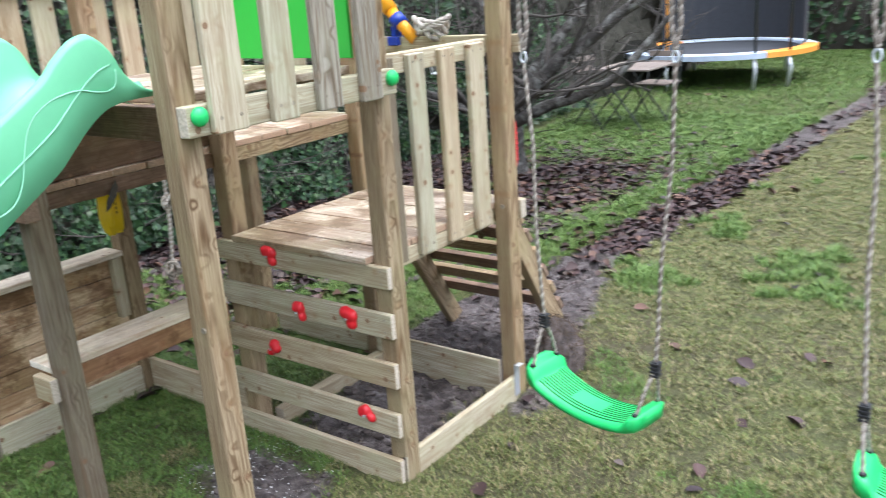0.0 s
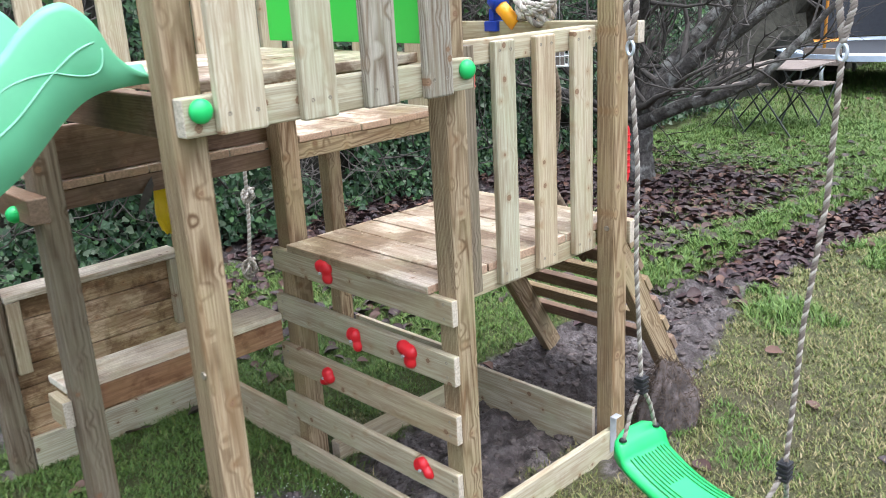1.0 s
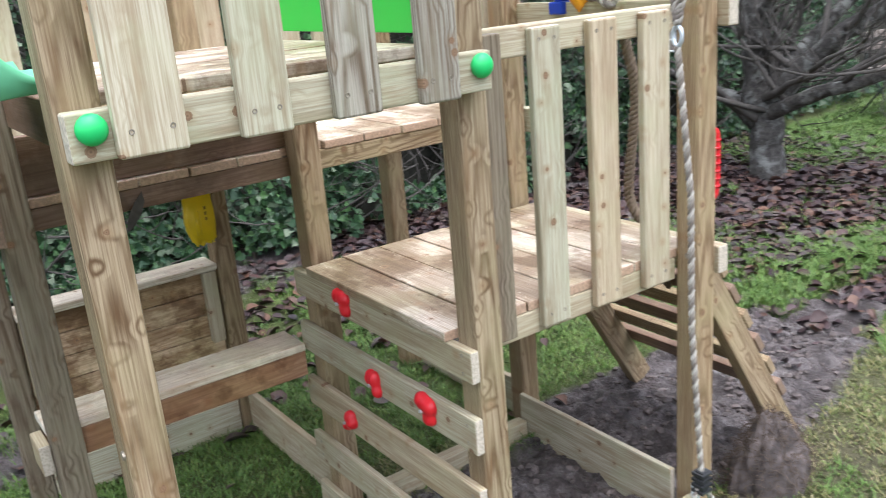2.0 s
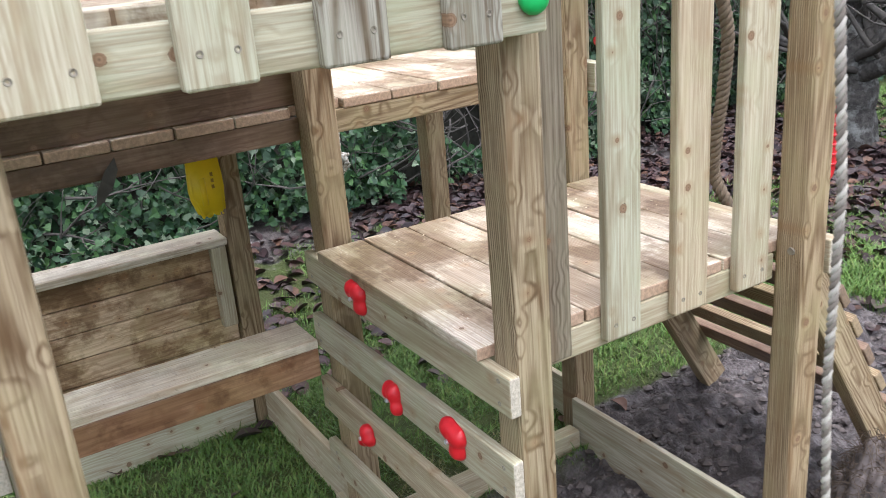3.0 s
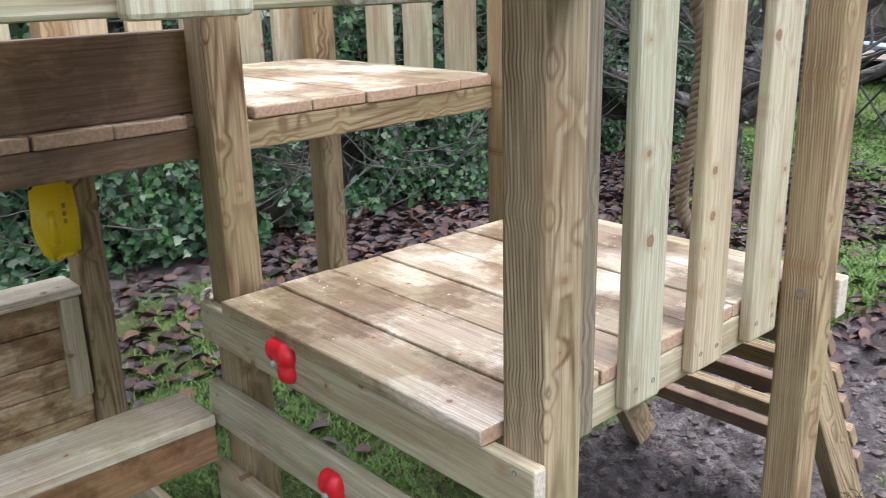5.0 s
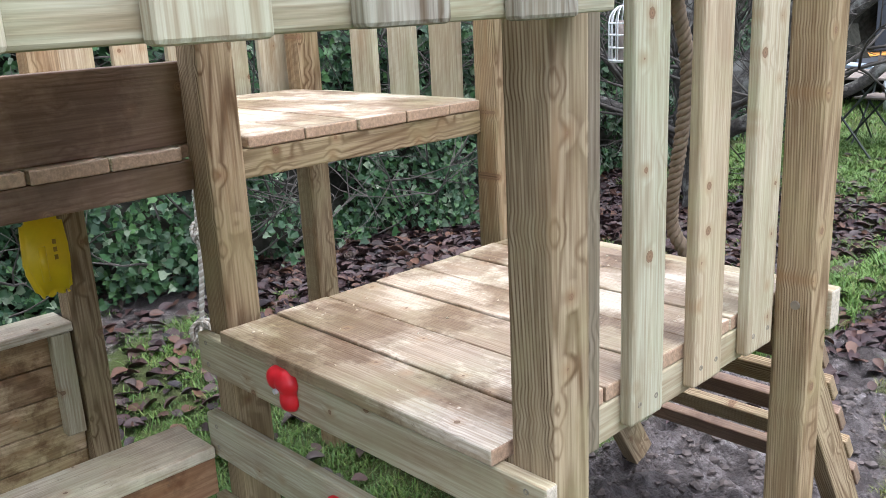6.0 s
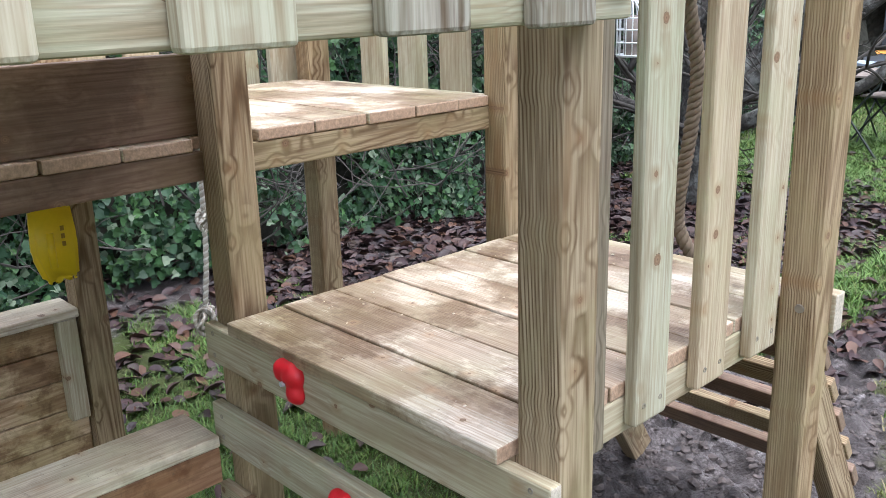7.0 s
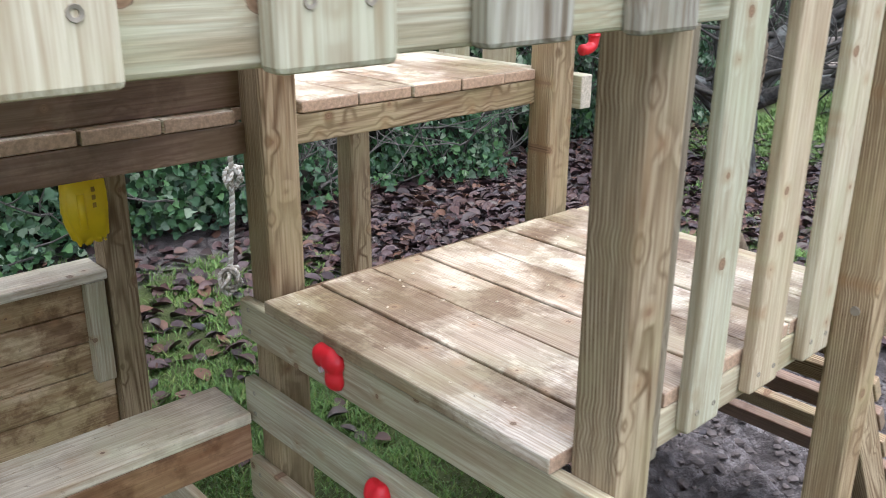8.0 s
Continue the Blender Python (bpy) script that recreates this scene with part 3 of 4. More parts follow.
def hold(x, y, z, turn, wide=1.0):
    """A knobbly climbing hold of two merged lobes with a bolt in it."""
    lobes = ((-0.013, 0.014, 0.024), (0.012, 0.012, 0.023), (0.013, -0.020, 0.021))
    bm = bmesh.new()
    bmesh.ops.create_icosphere(bm, subdivisions=4, radius=1)
    for v in bm.verts:
        k = v.co.copy()
        r = 0.0
        for s in range(60):
            q = k * (0.0012 * s)
            f = sum(math.exp(-3.2 * ((q.x - a) ** 2 + (q.z - c) ** 2 + 1.15 * q.y ** 2) / d ** 2) for a, c, d in lobes)
            if f < 0.06:
                break
            r = 0.0012 * s
        v.co = k * r
        v.co *= 1 + 0.07 * noise.noise(k * 2.4 + Vector((x * 9, 0, z * 7)))
        v.co.x *= wide
        v.co.y = min(0.0, v.co.y - 0.004)
    bmesh.ops.smooth_vert(bm, verts=bm.verts, factor=0.5, use_axis_x=True, use_axis_y=True, use_axis_z=True)
    bmesh.ops.rotate(bm, cent=(0, 0, 0), matrix=Matrix.Rotation(radians(turn), 3, "Y"), verts=bm.verts)
    bmesh.ops.translate(bm, vec=(x, y, z), verts=bm.verts)
    ob = part("climbing_hold", bm, RED, wall, "moulded red plastic climbing hold", True)
    bm = bmesh.new()
    bmesh.ops.create_cone(bm, cap_ends=True, segments=8, radius1=0.005, radius2=0.0045, depth=0.006)
    bmesh.ops.rotate(bm, cent=(0, 0, 0), matrix=Matrix.Rotation(radians(90), 3, "X"), verts=bm.verts)
    bmesh.ops.translate(bm, vec=(x - 0.001, y - 0.0215, z - 0.002), verts=bm.verts)
    part("bolt", bm, STEEL, ob)


for h in ((-2.112, 1.947, 0.688, 0, 1.0), (-1.992, 1.947, 0.500, -8, 0.75), (-1.760, 1.947, 0.518, 10, 1.1), (-2.152, 1.947, 0.330, 62, 0.8), (-1.722, 1.947, 0.172, -40, 0.8)):
    hold(*h)


def screws(name, spots, parent, axis):
    """Countersunk screw heads; axis 0 faces +x, axis 1 faces -y."""
    for p in spots:
        bm = bmesh.new()
        for k in range(10):
            a0, a1 = 2 * math.pi * k / 10, 2 * math.pi * (k + 1) / 10
            rim = [(0.0048, -0.0008), (0.0043, 0.0007), (0.0022, 0.0004), (0.0012, -0.0022)]
            for (r0, z0), (r1, z1) in zip(rim, rim[1:] + [(0.0, -0.0026)]):
                q = [(r0 * math.cos(a0), r0 * math.sin(a0), z0), (r0 * math.cos(a1), r0 * math.sin(a1), z0), (r1 * math.cos(a1), r1 * math.sin(a1), z1), (r1 * math.cos(a0), r1 * math.sin(a0), z1)]
                bm.faces.new([bm.verts.new(v) for v in (q if r1 else q[:3])])
        bmesh.ops.remove_doubles(bm, verts=bm.verts, dist=1e-6)
        turn = Matrix.Rotation(radians(90), 3, "Y" if axis == 0 else "X")
        bmesh.ops.rotate(bm, cent=(0, 0, 0), matrix=turn, verts=bm.verts)
        bmesh.ops.translate(bm, vec=p, verts=bm.verts)
        part(name, bm, RUST, parent)


for z in (0.676, 0.509, 0.333, 0.150, -0.035):
    screws("screw", [(x, 1.9468, z + d) for x in (-2.365, -1.61) for d in (-0.02, 0.022)], wall, 1)
for a, b in ((1.310, 1.415), (1.501, 1.588), (1.668, 1.757), (1.842, 1.925)):
    screws("screw", [(-1.5097, y, 1.290) for y in (a + 0.022, b - 0.022)], rail, 0)
for a, b in ((2.207, 2.290), (2.377, 2.463), (2.548, 2.640)):
    screws("screw", [(-1.6347, y, z) for y in (a + 0.02, b - 0.02) for z in (0.70, 1.32)], side, 0)
bm = bmesh.new()
bmesh.ops.create_cone(bm, cap_ends=True, segments=10, radius1=0.009, radius2=0.008, depth=0.006)
bmesh.ops.rotate(bm, cent=(0, 0, 0), matrix=Matrix.Rotation(radians(90), 3, "X"), verts=bm.verts)
bmesh.ops.translate(bm, vec=(-1.617, 2.685, 0.727), verts=bm.verts)
part("bolt_head", bm, RUST, tower, "recessed steel bolt head")
bm = bmesh.new()
bmesh.ops.create_cone(bm, cap_ends=True, segments=10, radius1=0.009, radius2=0.008, depth=0.006)
bmesh.ops.rotate(bm, cent=(0, 0, 0), matrix=Matrix.Rotation(radians(90), 3, "X"), verts=bm.verts)
bmesh.ops.translate(bm, vec=(-1.585, 1.242, 0.766), verts=bm.verts)
part("bolt_head", bm, RUST, tower, "recessed steel bolt head")


# ---- access ladder ----
ladder = thing("access_ladder", "sloping timber ladder with flat rungs, muddy at the foot", "ladder", (-1.97, 3.2, GZ))


def ladder_y(z):
    return 2.80 + (0.66 - z) * 0.64


for x in (-2.30, -1.685):
    slanted("stringer", (x, ladder_y(0.66), 0.66), (x, ladder_y(-0.05), -0.05), 0.042, 0.085, "post", ladder)
for k in range(6):
    z = 0.60 - 0.095 * k
    y = ladder_y(z)
    bm = box(-2.322, -1.66, -0.012, 0.012, -0.033, 0.033)
    bmesh.ops.rotate(bm, cent=(0, 0, 0), matrix=Matrix.Rotation(math.atan(0.64), 3, "X"), verts=bm.verts)
    bmesh.ops.translate(bm, vec=(0, y + 0.046, z + 0.030), verts=bm.verts)
    part("rung", bm, WOODS["brown" if k % 2 else "post", 0], ladder)

# clump of turf and mud at the ladder's foot
bm = bmesh.new()
bmesh.ops.create_icosphere(bm, subdivisions=5, radius=1)
for v in bm.verts:
    k = v.co.copy()
    f = 1 + 0.18 * noise.noise(k * 2.3) + 0.10 * noise.noise(k * 7.0) + 0.05 * noise.noise(k * 19.0)
    v.co = Vector((-1.585 + k.x * (0.10 - 0.03 * k.z) * f, 3.02 + k.y * (0.14 - 0.04 * k.z) * f, GZ + 0.02 + k.z * 0.19 * f))
clump_points = [(v.co.copy(), v.normal.copy()) for v in bm.verts if v.co.z > GZ]
whole("mud_clump", bm, MUD, "clump of brown mud and matted roots by the ladder", "mud clump", smooth=True)

# clods and grit on the bare ground
random.seed(31)
bm = bmesh.new()
for p, nrm in random.sample(clump_points, 900):
    d = Vector((random.uniform(-1, 1), random.uniform(-1, 1), random.uniform(-1.0, 0.6))).normalized()
    k = random.uniform(0.02, 0.06)
    q = p + nrm * 0.004
    sweep([q, q + d * k * 0.5 + nrm * 0.006, q + d * k - Vector((0, 0, 0.008))], [0.0012, 0.001, 0.0006], 3, False, bm)
whole("matted_roots", bm, ROOT, "matted brown roots on the mud clump", "roots", kind="stuff")


def crumbs(name, count, x0, x1, y0, y1, smin, smax, mat, label, category, need):
    """Small lumps lying where the ground is bare."""
    ball = bmesh.new()
    bmesh.ops.create_icosphere(ball, subdivisions=1, radius=1)
    shape = [v.co.copy() for v in ball.verts]
    tris = [tuple(v.index for v in f.verts) for f in ball.faces]
    ball.free()
    vs, fs = [], []
    while count:
        x, y = random.uniform(x0, x1), random.uniform(y0, y1)
        count -= 1
        if soil_at(x, y) < need:
            continue
        s = smin + (smax - smin) * random.random() ** 3
        base, z = len(vs), ground_z(x, y)
        sq = random.uniform(0.35, 0.8)
        for k in shape:
            f = s * random.uniform(0.65, 1.25)
            vs.append(((x + k.x * f) * U, (y + k.y * f) * U, (z + k.z * f * sq + 0.2 * s) * U))
        fs += [tuple(base + i for i in t) for t in tris]
    me = bpy.data.meshes.new(name)
    me.from_pydata(vs, [], fs)
    me.materials.append(mat)
    return tagged(new(name, me), label, category, kind="stuff")


crumbs("mud_clods", 6500, -2.9, -1.0, 1.2, 4.2, 0.003, 0.022, MUD, "dark clods of trodden wet mud", "mud clods", 0.5)
crumbs("pale_grit", 500, -2.35, -1.85, 1.55, 1.95, 0.0018, 0.0045, WHITE, "pale grit spilt on the mud", "grit", 0.2)

# crumbs of wood lying on the low deck
random.seed(77)
vs, fs = [], []
for k in range(170):
    x, y, h = random.uniform(-2.27, -1.68), random.uniform(1.96, 2.72), random.uniform(0.0008, 0.0032)
    if noise.noise((x * 5, y * 5, 2.0)) < -0.15:
        continue
    a, q = random.uniform(0, 6.28), len(vs)
    for c, d in ((0, 1.6), (1.8, 0.8), (3.4, 1.3), (5.0, 0.7)):
        vs.append(((x + h * d * math.cos(a + c)) * U, (y + h * d * math.sin(a + c)) * U, 0.7395 * U))
    vs.append((x * U, y * U, (0.7395 + h * 0.9) * U))
    fs += [(q + i, q + (i + 1) % 4, q + 4) for i in range(4)] + [(q + 3, q + 2, q + 1, q)]
me = bpy.data.meshes.new("wood_crumbs")
me.from_pydata(vs, [], fs)
me.materials.append(CRUMB)
tagged(new("wood_crumbs", me), "pale crumbs of wood scattered on the damp deck", "crumbs", kind="stuff")

# ---- bench and play counter under the decks ----
bench = thing("bench", "narrow timber bench with a worn brown front", "bench", (-2.41, 1.62, GZ))
stick("seat_board", -2.505, -2.368, 1.235, 1.940, 0.469, 0.492, "fresh", bench)
stick("front_beam", -2.416, -2.372, 1.310, 1.940, 0.393, 0.468, "rust", bench, "wet reddish brown beam")
stick("cross_piece", -2.445, -2.345, 1.206, 1.234, 0.385, 0.465, "pale", bench)

counter = thing("play_counter", "timber back wall with a pale shelf board on top", "counter", (-3.0, 1.63, GZ))
stick("shelf", -3.135, -3.022, 1.308, 1.952, 0.560, 0.583, "fresh", counter, "pale damp shelf board")
for i in range(8):
    z = -0.08 + 0.0798 * i
    stick("wall_board", -3.085, -3.060 - 0.002 * (i % 2), 1.308, 1.952, z, z + 0.0775, "gold", counter)
for y in (1.312, 1.90):
    stick("cleat", -3.058, -3.024, y, y + 0.045, 0.30, 0.559, "pale", counter)

# ---- slide ----
slide = thing("slide", "green moulded plastic slide with raised sides and embossed waves", "slide", (-1.94, 0.4, GZ))
STN = [(1.288, 1.347, 0.010), (1.258, 1.347, 0.022), (1.232, 1.346, 0.040), (1.205, 1.344, 0.070), (1.180, 1.341, 0.122), (1.152, 1.333, 0.160), (1.125, 1.319, 0.185), (1.085, 1.288, 0.204), (1.04, 1.245, 0.210)]
for k in range(12):
    STN.append((1.0 - 0.115 * k, 1.210 - 0.0745 * k, 0.206))
STN += [(-0.38, 0.33, 0.19), (-0.49, 0.28, 0.17), (-0.64, 0.255, 0.14), (-0.82, 0.245, 0.10), (-0.88, 0.235, 0.03)]
line = smooth_line([(0, y, z) for y, z, h in STN], 4)
hs = smooth_line([(i, h, 0) for i, (y, z, h) in enumerate(STN)], 4)
XR, XL = -1.685, -2.085
bm = bmesh.new()
rings = []
for p, q in zip(line, hs):
    h = max(0.008, q.y)
    r = min(0.016, h * 0.5)
    half = [(XR + 0.0, 0.0), (XR + 0.004, h * 0.5), (XR + 0.008, h - r), (XR + 0.004, h - 0.25 * r), (XR - 0.008, h), (XR - 0.020, h - 0.3 * r), (XR - 0.026, h - r), (XR - 0.034, h * 0.5), (XR - 0.06, 0.032), (XR - 0.10, 0.018)]
    sec = half + [(XL + XR - x, z) for x, z in half[::-1]] + [(XL + 0.02, -0.004), ((XL + XR) / 2, -0.006), (XR - 0.02, -0.004)]
    rings.append([bm.verts.new((x, p.y, p.z + z)) for x, z in sec])
m = len(rings[0])
for a, b in zip(rings, rings[1:]):
    for k in range(m):
        bm.faces.new((a[k], a[(k + 1) % m], b[(k + 1) % m], b[k]))
bm.faces.new(rings[0])
bm.faces.new(rings[-1][::-1])
bmesh.ops.recalc_face_normals(bm, faces=bm.faces)
part("chute", bm, SLIDE, slide, "", True)


def chute_point(s, up):
    """A point on the outer face of the side, s along the slope from its top, up from the lower edge (0 to 1)."""
    y = 1.16 - s
    z = 1.286 - 0.66 * s + 0.0
    for a, b in zip(line, line[1:]):
        if b.y <= y <= a.y:
            z = a.z + (b.z - a.z) * (a.y - y) / max(1e-6, a.y - b.y)
            break
    return Vector((XR + 0.0055, y, z + 0.185 * up))


def slide_mark(d, off):
    """A point of the figure: d down the slope, off square to it."""
    p = chute_point(0.029 + 0.8 * d, 0.5)
    return p + Vector((0, -0.6, 0.8)) * off


beat = [np.interp(-0.055 + 0.008 * k, (-0.06, 0.051, 0.252, 0.45, 0.65, 0.85), (-0.95, 0, 1, 2, 3, 4)) for k in range(95)]
pts = [slide_mark(-0.055 + 0.008 * k, 0.052 * math.sin(math.pi * v)) for k, v in enumerate(beat)]
part("embossed_line", sweep(pts, 0.0019, 6), SLIDE_LINE, slide, "pale embossed wave line", True)
pts = [slide_mark(-0.05 + 0.02 * k, 0.0) for k in range(39)]
part("embossed_line", sweep(pts, 0.0019, 6), SLIDE_LINE, slide, "pale embossed straight line", True)
bm = bmesh.new()
bmesh.ops.create_uvsphere(bm, u_segments=16, v_segments=10, radius=0.022)
bmesh.ops.translate(bm, vec=(-2.335, 1.182, 1.002), verts=bm.verts)
part("bolt_cap", bm, GREEN, tower, "round green plastic bolt cap", True)


# ---- swings ----
def swing(ax, ay, sx, sy, sz, turn, tilt):
    """A swing that hangs from shackles at (ax, ay) on its beam, its seat at (sx, sy, sz)."""
    ob = thing("swing", "green moulded plastic swing seat on grey laid ropes", "swing", (sx, sy, sz), "swings")
    m = Matrix.Translation((sx, sy, sz)) @ Matrix.Rotation(radians(turn), 4, "Z") @ Matrix.Rotation(radians(tilt), 4, "Y")
    L, B = 0.203, 0.084
    bm = bmesh.new()
    nu, nv = 44, 14
    top, bot = [], []
    for i in range(nu + 1):
        u = -1 + 2 * i / nu
        row_t, row_b = [], []
        for j in range(nv + 1):
            v = -1 + 2 * j / nv
            wide = B * (1.0 - 0.10 * (1 - u * u))
            edge = (1 - abs(u) ** 10) ** 0.5 if abs(u) < 1 else 0
            rz = 0.050 * abs(u) ** 2.0
            lip = 0.024 * min(1.0, max(0.0, (abs(u) - 0.76) / 0.05))
            y = v * wide * (0.55 + 0.45 * edge)
            drop = -0.012 * abs(v) ** 6
            row_t.append(bm.verts.new(m @ Vector((u * L, y, rz + lip + drop))))
            row_b.append(bm.verts.new(m @ Vector((u * L, y * 0.97, rz - 0.026))))
        top.append(row_t)
        bot.append(row_b)
    for i in range(nu):
        for j in range(nv):
            bm.faces.new((top[i][j], top[i + 1][j], top[i + 1][j + 1], top[i][j + 1]))
            bm.faces.new((bot[i][j + 1], bot[i + 1][j + 1], bot[i + 1][j], bot[i][j]))
        for j, flip in ((0, False), (nv, True)):
            f = (top[i][j], bot[i][j], bot[i + 1][j], top[i + 1][j])
            bm.faces.new(f[::-1] if flip else f)
    for i, flip in ((0, True), (nu, False)):
        for j in range(nv):
            f = (top[i][j], bot[i][j], bot[i][j + 1], top[i][j + 1])
            bm.faces.new(f[::-1] if flip else f)
    bmesh.ops.recalc_face_normals(bm, faces=bm.faces)
    seat = part("seat", bm, GREEN, ob, "green moulded plastic seat with grip ribs", True)
    # grip ribs along the seat, with a plain field in the middle
    for k in range(-5, 6):
        v = k * 0.145
        for u0, u1 in (((-0.72, -0.27), (0.27, 0.72)) if abs(k) < 3 else ((-0.74, 0.74),)):
            pts = [m @ Vector((u * L, v * B * 0.92, 0.050 * abs(u) ** 2.0 + 0.0004 - 0.012 * abs(v) ** 6)) for u in np.linspace(u0, u1, 14)]
            part("grip_rib", sweep(pts, 0.0022, 5), RIB, seat, "", True)
    for s in (-1, 1):
        hang = Vector((ax + s * 0.208, ay, 1.343))
        join = m @ Vector((s * L * 0.95, 0, 0.190))
        rope = part("rope", rope_mesh([hang, hang.lerp(join, 0.3) + Vector((0.007, 0.003, 0)), hang.lerp(join, 0.6) + Vector((-0.003, 0, 0)), join], 0.0056, 0.028), ROPE, ob, "", True)
        for v in (-1, 1):
            end = m @ Vector((s * L * 0.89, v * B * 0.66, 0.068))
            part("rope_tail", rope_mesh([join, join.lerp(end, 0.5) + Vector((0, v * 0.006, 0)), end - Vector((0, 0, 0.012))], 0.0056), ROPE, ob, "", True)
            eye = bmesh.new()
            bmesh.ops.create_cone(eye, cap_ends=True, segments=14, radius1=0.010, radius2=0.007, depth=0.006)
            bmesh.ops.translate(eye, vec=end + Vector((0, 0, -0.003)), verts=eye.verts)
            part("eyelet", eye, BLACK, seat, "", True)
        c = box(join.x - 0.009, join.x + 0.009, join.y - 0.010, join.y + 0.010, join.z - 0.023, join.z + 0.023, 0.003)
        for q in range(4):
            zz = join.z - 0.017 + 0.0113 * q
            blend(c, box(join.x - 0.0125, join.x + 0.0125, join.y - 0.0135, join.y + 0.0135, zz - 0.003, zz + 0.003, 0.001))
        part("clamp", c, BLACK, ob, "black ribbed plastic rope clamp")
        # shackle and the doubled chain of rope over it
        ring = [hang + Vector((0.008 * math.sin(a), 0, 0.014 + 0.014 * -math.cos(a))) for a in [2 * math.pi * k / 16 for k in range(17)]]
        part("shackle", sweep(ring, 0.0034, 7, False), STEEL, ob, "galvanised steel shackle", True)
        for d in (-0.012, 0.012):
            part("rope_loop", rope_mesh([hang + Vector((0, 0, 0.03)), hang + Vector((d, 0.002, 0.09)), hang + Vector((d * 0.6, 0, 0.20)), hang + Vector((d * 0.3, 0, 0.75))], 0.0066), ROPE, ob, "", True)
        c = box(hang.x - 0.021, hang.x + 0.021, ay - 0.016, ay + 0.016, hang.z + 0.17, hang.z + 0.225, 0.004)
        for q in range(4):
            zz = hang.z + 0.178 + 0.0135 * q
            blend(c, box(hang.x - 0.025, hang.x + 0.025, ay - 0.02, ay + 0.02, zz - 0.003, zz + 0.003, 0.001))
        part("clamp", c, BLACK, ob, "black ribbed plastic rope clamp")
    return ob


swing(-0.872, 1.996, -0.925, 2.045, 0.370, -10, 7)
swing(-0.022, 1.996, 0.0, 1.98, 0.37, 4, 0)
beam = thing("swing_beam", "round timber swing beam above the seats", "swing beam", (-0.4, 1.996, 2.1))
part("beam", sweep([(-1.581, 1.996, 2.1), (1.3, 1.996, 2.1)], 0.045, 16), WOODS["post", 0], beam, "", True)
for y in (1.3, 2.69):
    part("leg", sweep([(1.2, 1.996, 2.1), (1.35, y, GZ)], 0.045, 14), WOODS["post", 2], beam, "", True)

# ---- small fittings ----
scope = thing("toy_telescope", "amber plastic toy telescope on a blue clamp", "telescope", (-2.13, 2.775, 1.358))
part("tube", sweep([(-2.04, 2.767, 1.345), (-2.10, 2.767, 1.40), (-2.16, 2.767, 1.465)], [0.024, 0.024, 0.024], 16), ORANGE, scope, "", True)
part("barrel", sweep([(-2.155, 2.767, 1.46), (-2.25, 2.767, 1.58)], [0.030, 0.030], 16), ORANGE, scope, "", True)
part("bracket", blend(box(-2.165, -2.11, 2.742, 2.80, 1.325, 1.36, 0.004), box(-2.15, -2.128, 2.752, 2.792, 1.36, 1.40, 0.003)), BLUE, scope, "blue plastic bracket")
part("collar", sweep([(-2.105, 2.767, 1.405), (-2.135, 2.767, 1.435)], 0.031, 16), BLUE, scope, "blue plastic collar", True)

toy = thing("toy_handset", "yellow plastic toy hung on the post", "toy", (-2.975, 1.905, 0.75))
bm = bmesh.new()
out = [(-0.045, 0.10), (0.045, 0.10), (0.052, 0.02), (0.045, -0.075), (0.03, -0.082), (0.02, -0.072), (-0.002, -0.072), (-0.010, -0.088), (-0.032, -0.075), (-0.052, -0.01)]
f = bm.faces.new([bm.verts.new((-2.995, 1.905 + a, 0.75 + b)) for a, b in out])
ext = bmesh.ops.extrude_face_region(bm, geom=[f])
bmesh.ops.translate(bm, vec=(0.032, 0, 0), verts=[v for v in ext["geom"] if isinstance(v, bmesh.types.BMVert)])
bmesh.ops.recalc_face_normals(bm, faces=bm.faces)
bmesh.ops.bevel(bm, geom=list(bm.edges), offset=0.011, segments=3, affect="EDGES")
part("body", bm, YELLOW, toy, "", True)
part("recess", sweep([(-2.9635, 1.893, 0.79), (-2.9625, 1.893, 0.71)], 0.009, 8), YELLOW, toy, "", True)
for k in range(3):
    part("embossed_bar", box(-2.9645, -2.9615, 1.918, 1.926, 0.755 + 0.018 * k, 0.766 + 0.018 * k, 0.0005), RIB_DARK, toy, "small moulded dark mark")


def grip(x, y, z0, z1):
    ob = thing("grab_handle", "red moulded plastic grab handle", "handle", (x, y, z0), "grab handles")
    pts = smooth_line([(x, y, z0), (x, y + 0.03, z0 + 0.004), (x, y + 0.042, z0 + 0.03), (x, y + 0.042, z1 - 0.03), (x, y + 0.03, z1 - 0.004), (x, y, z1)], 5)
    part("bar", sweep(pts, 0.0125, 10), RED, ob, "", True)
    for z in np.linspace(z0 + 0.03, z1 - 0.03, 7):
        part("grip_ring", sweep([(x, y + 0.042, z - 0.003), (x, y + 0.042, z + 0.003)], 0.0145, 10), RED, ob, "", True)


grip(-1.625, 2.757, 0.857, 1.037)
grip(-2.35, 2.822, 1.085, 1.265)

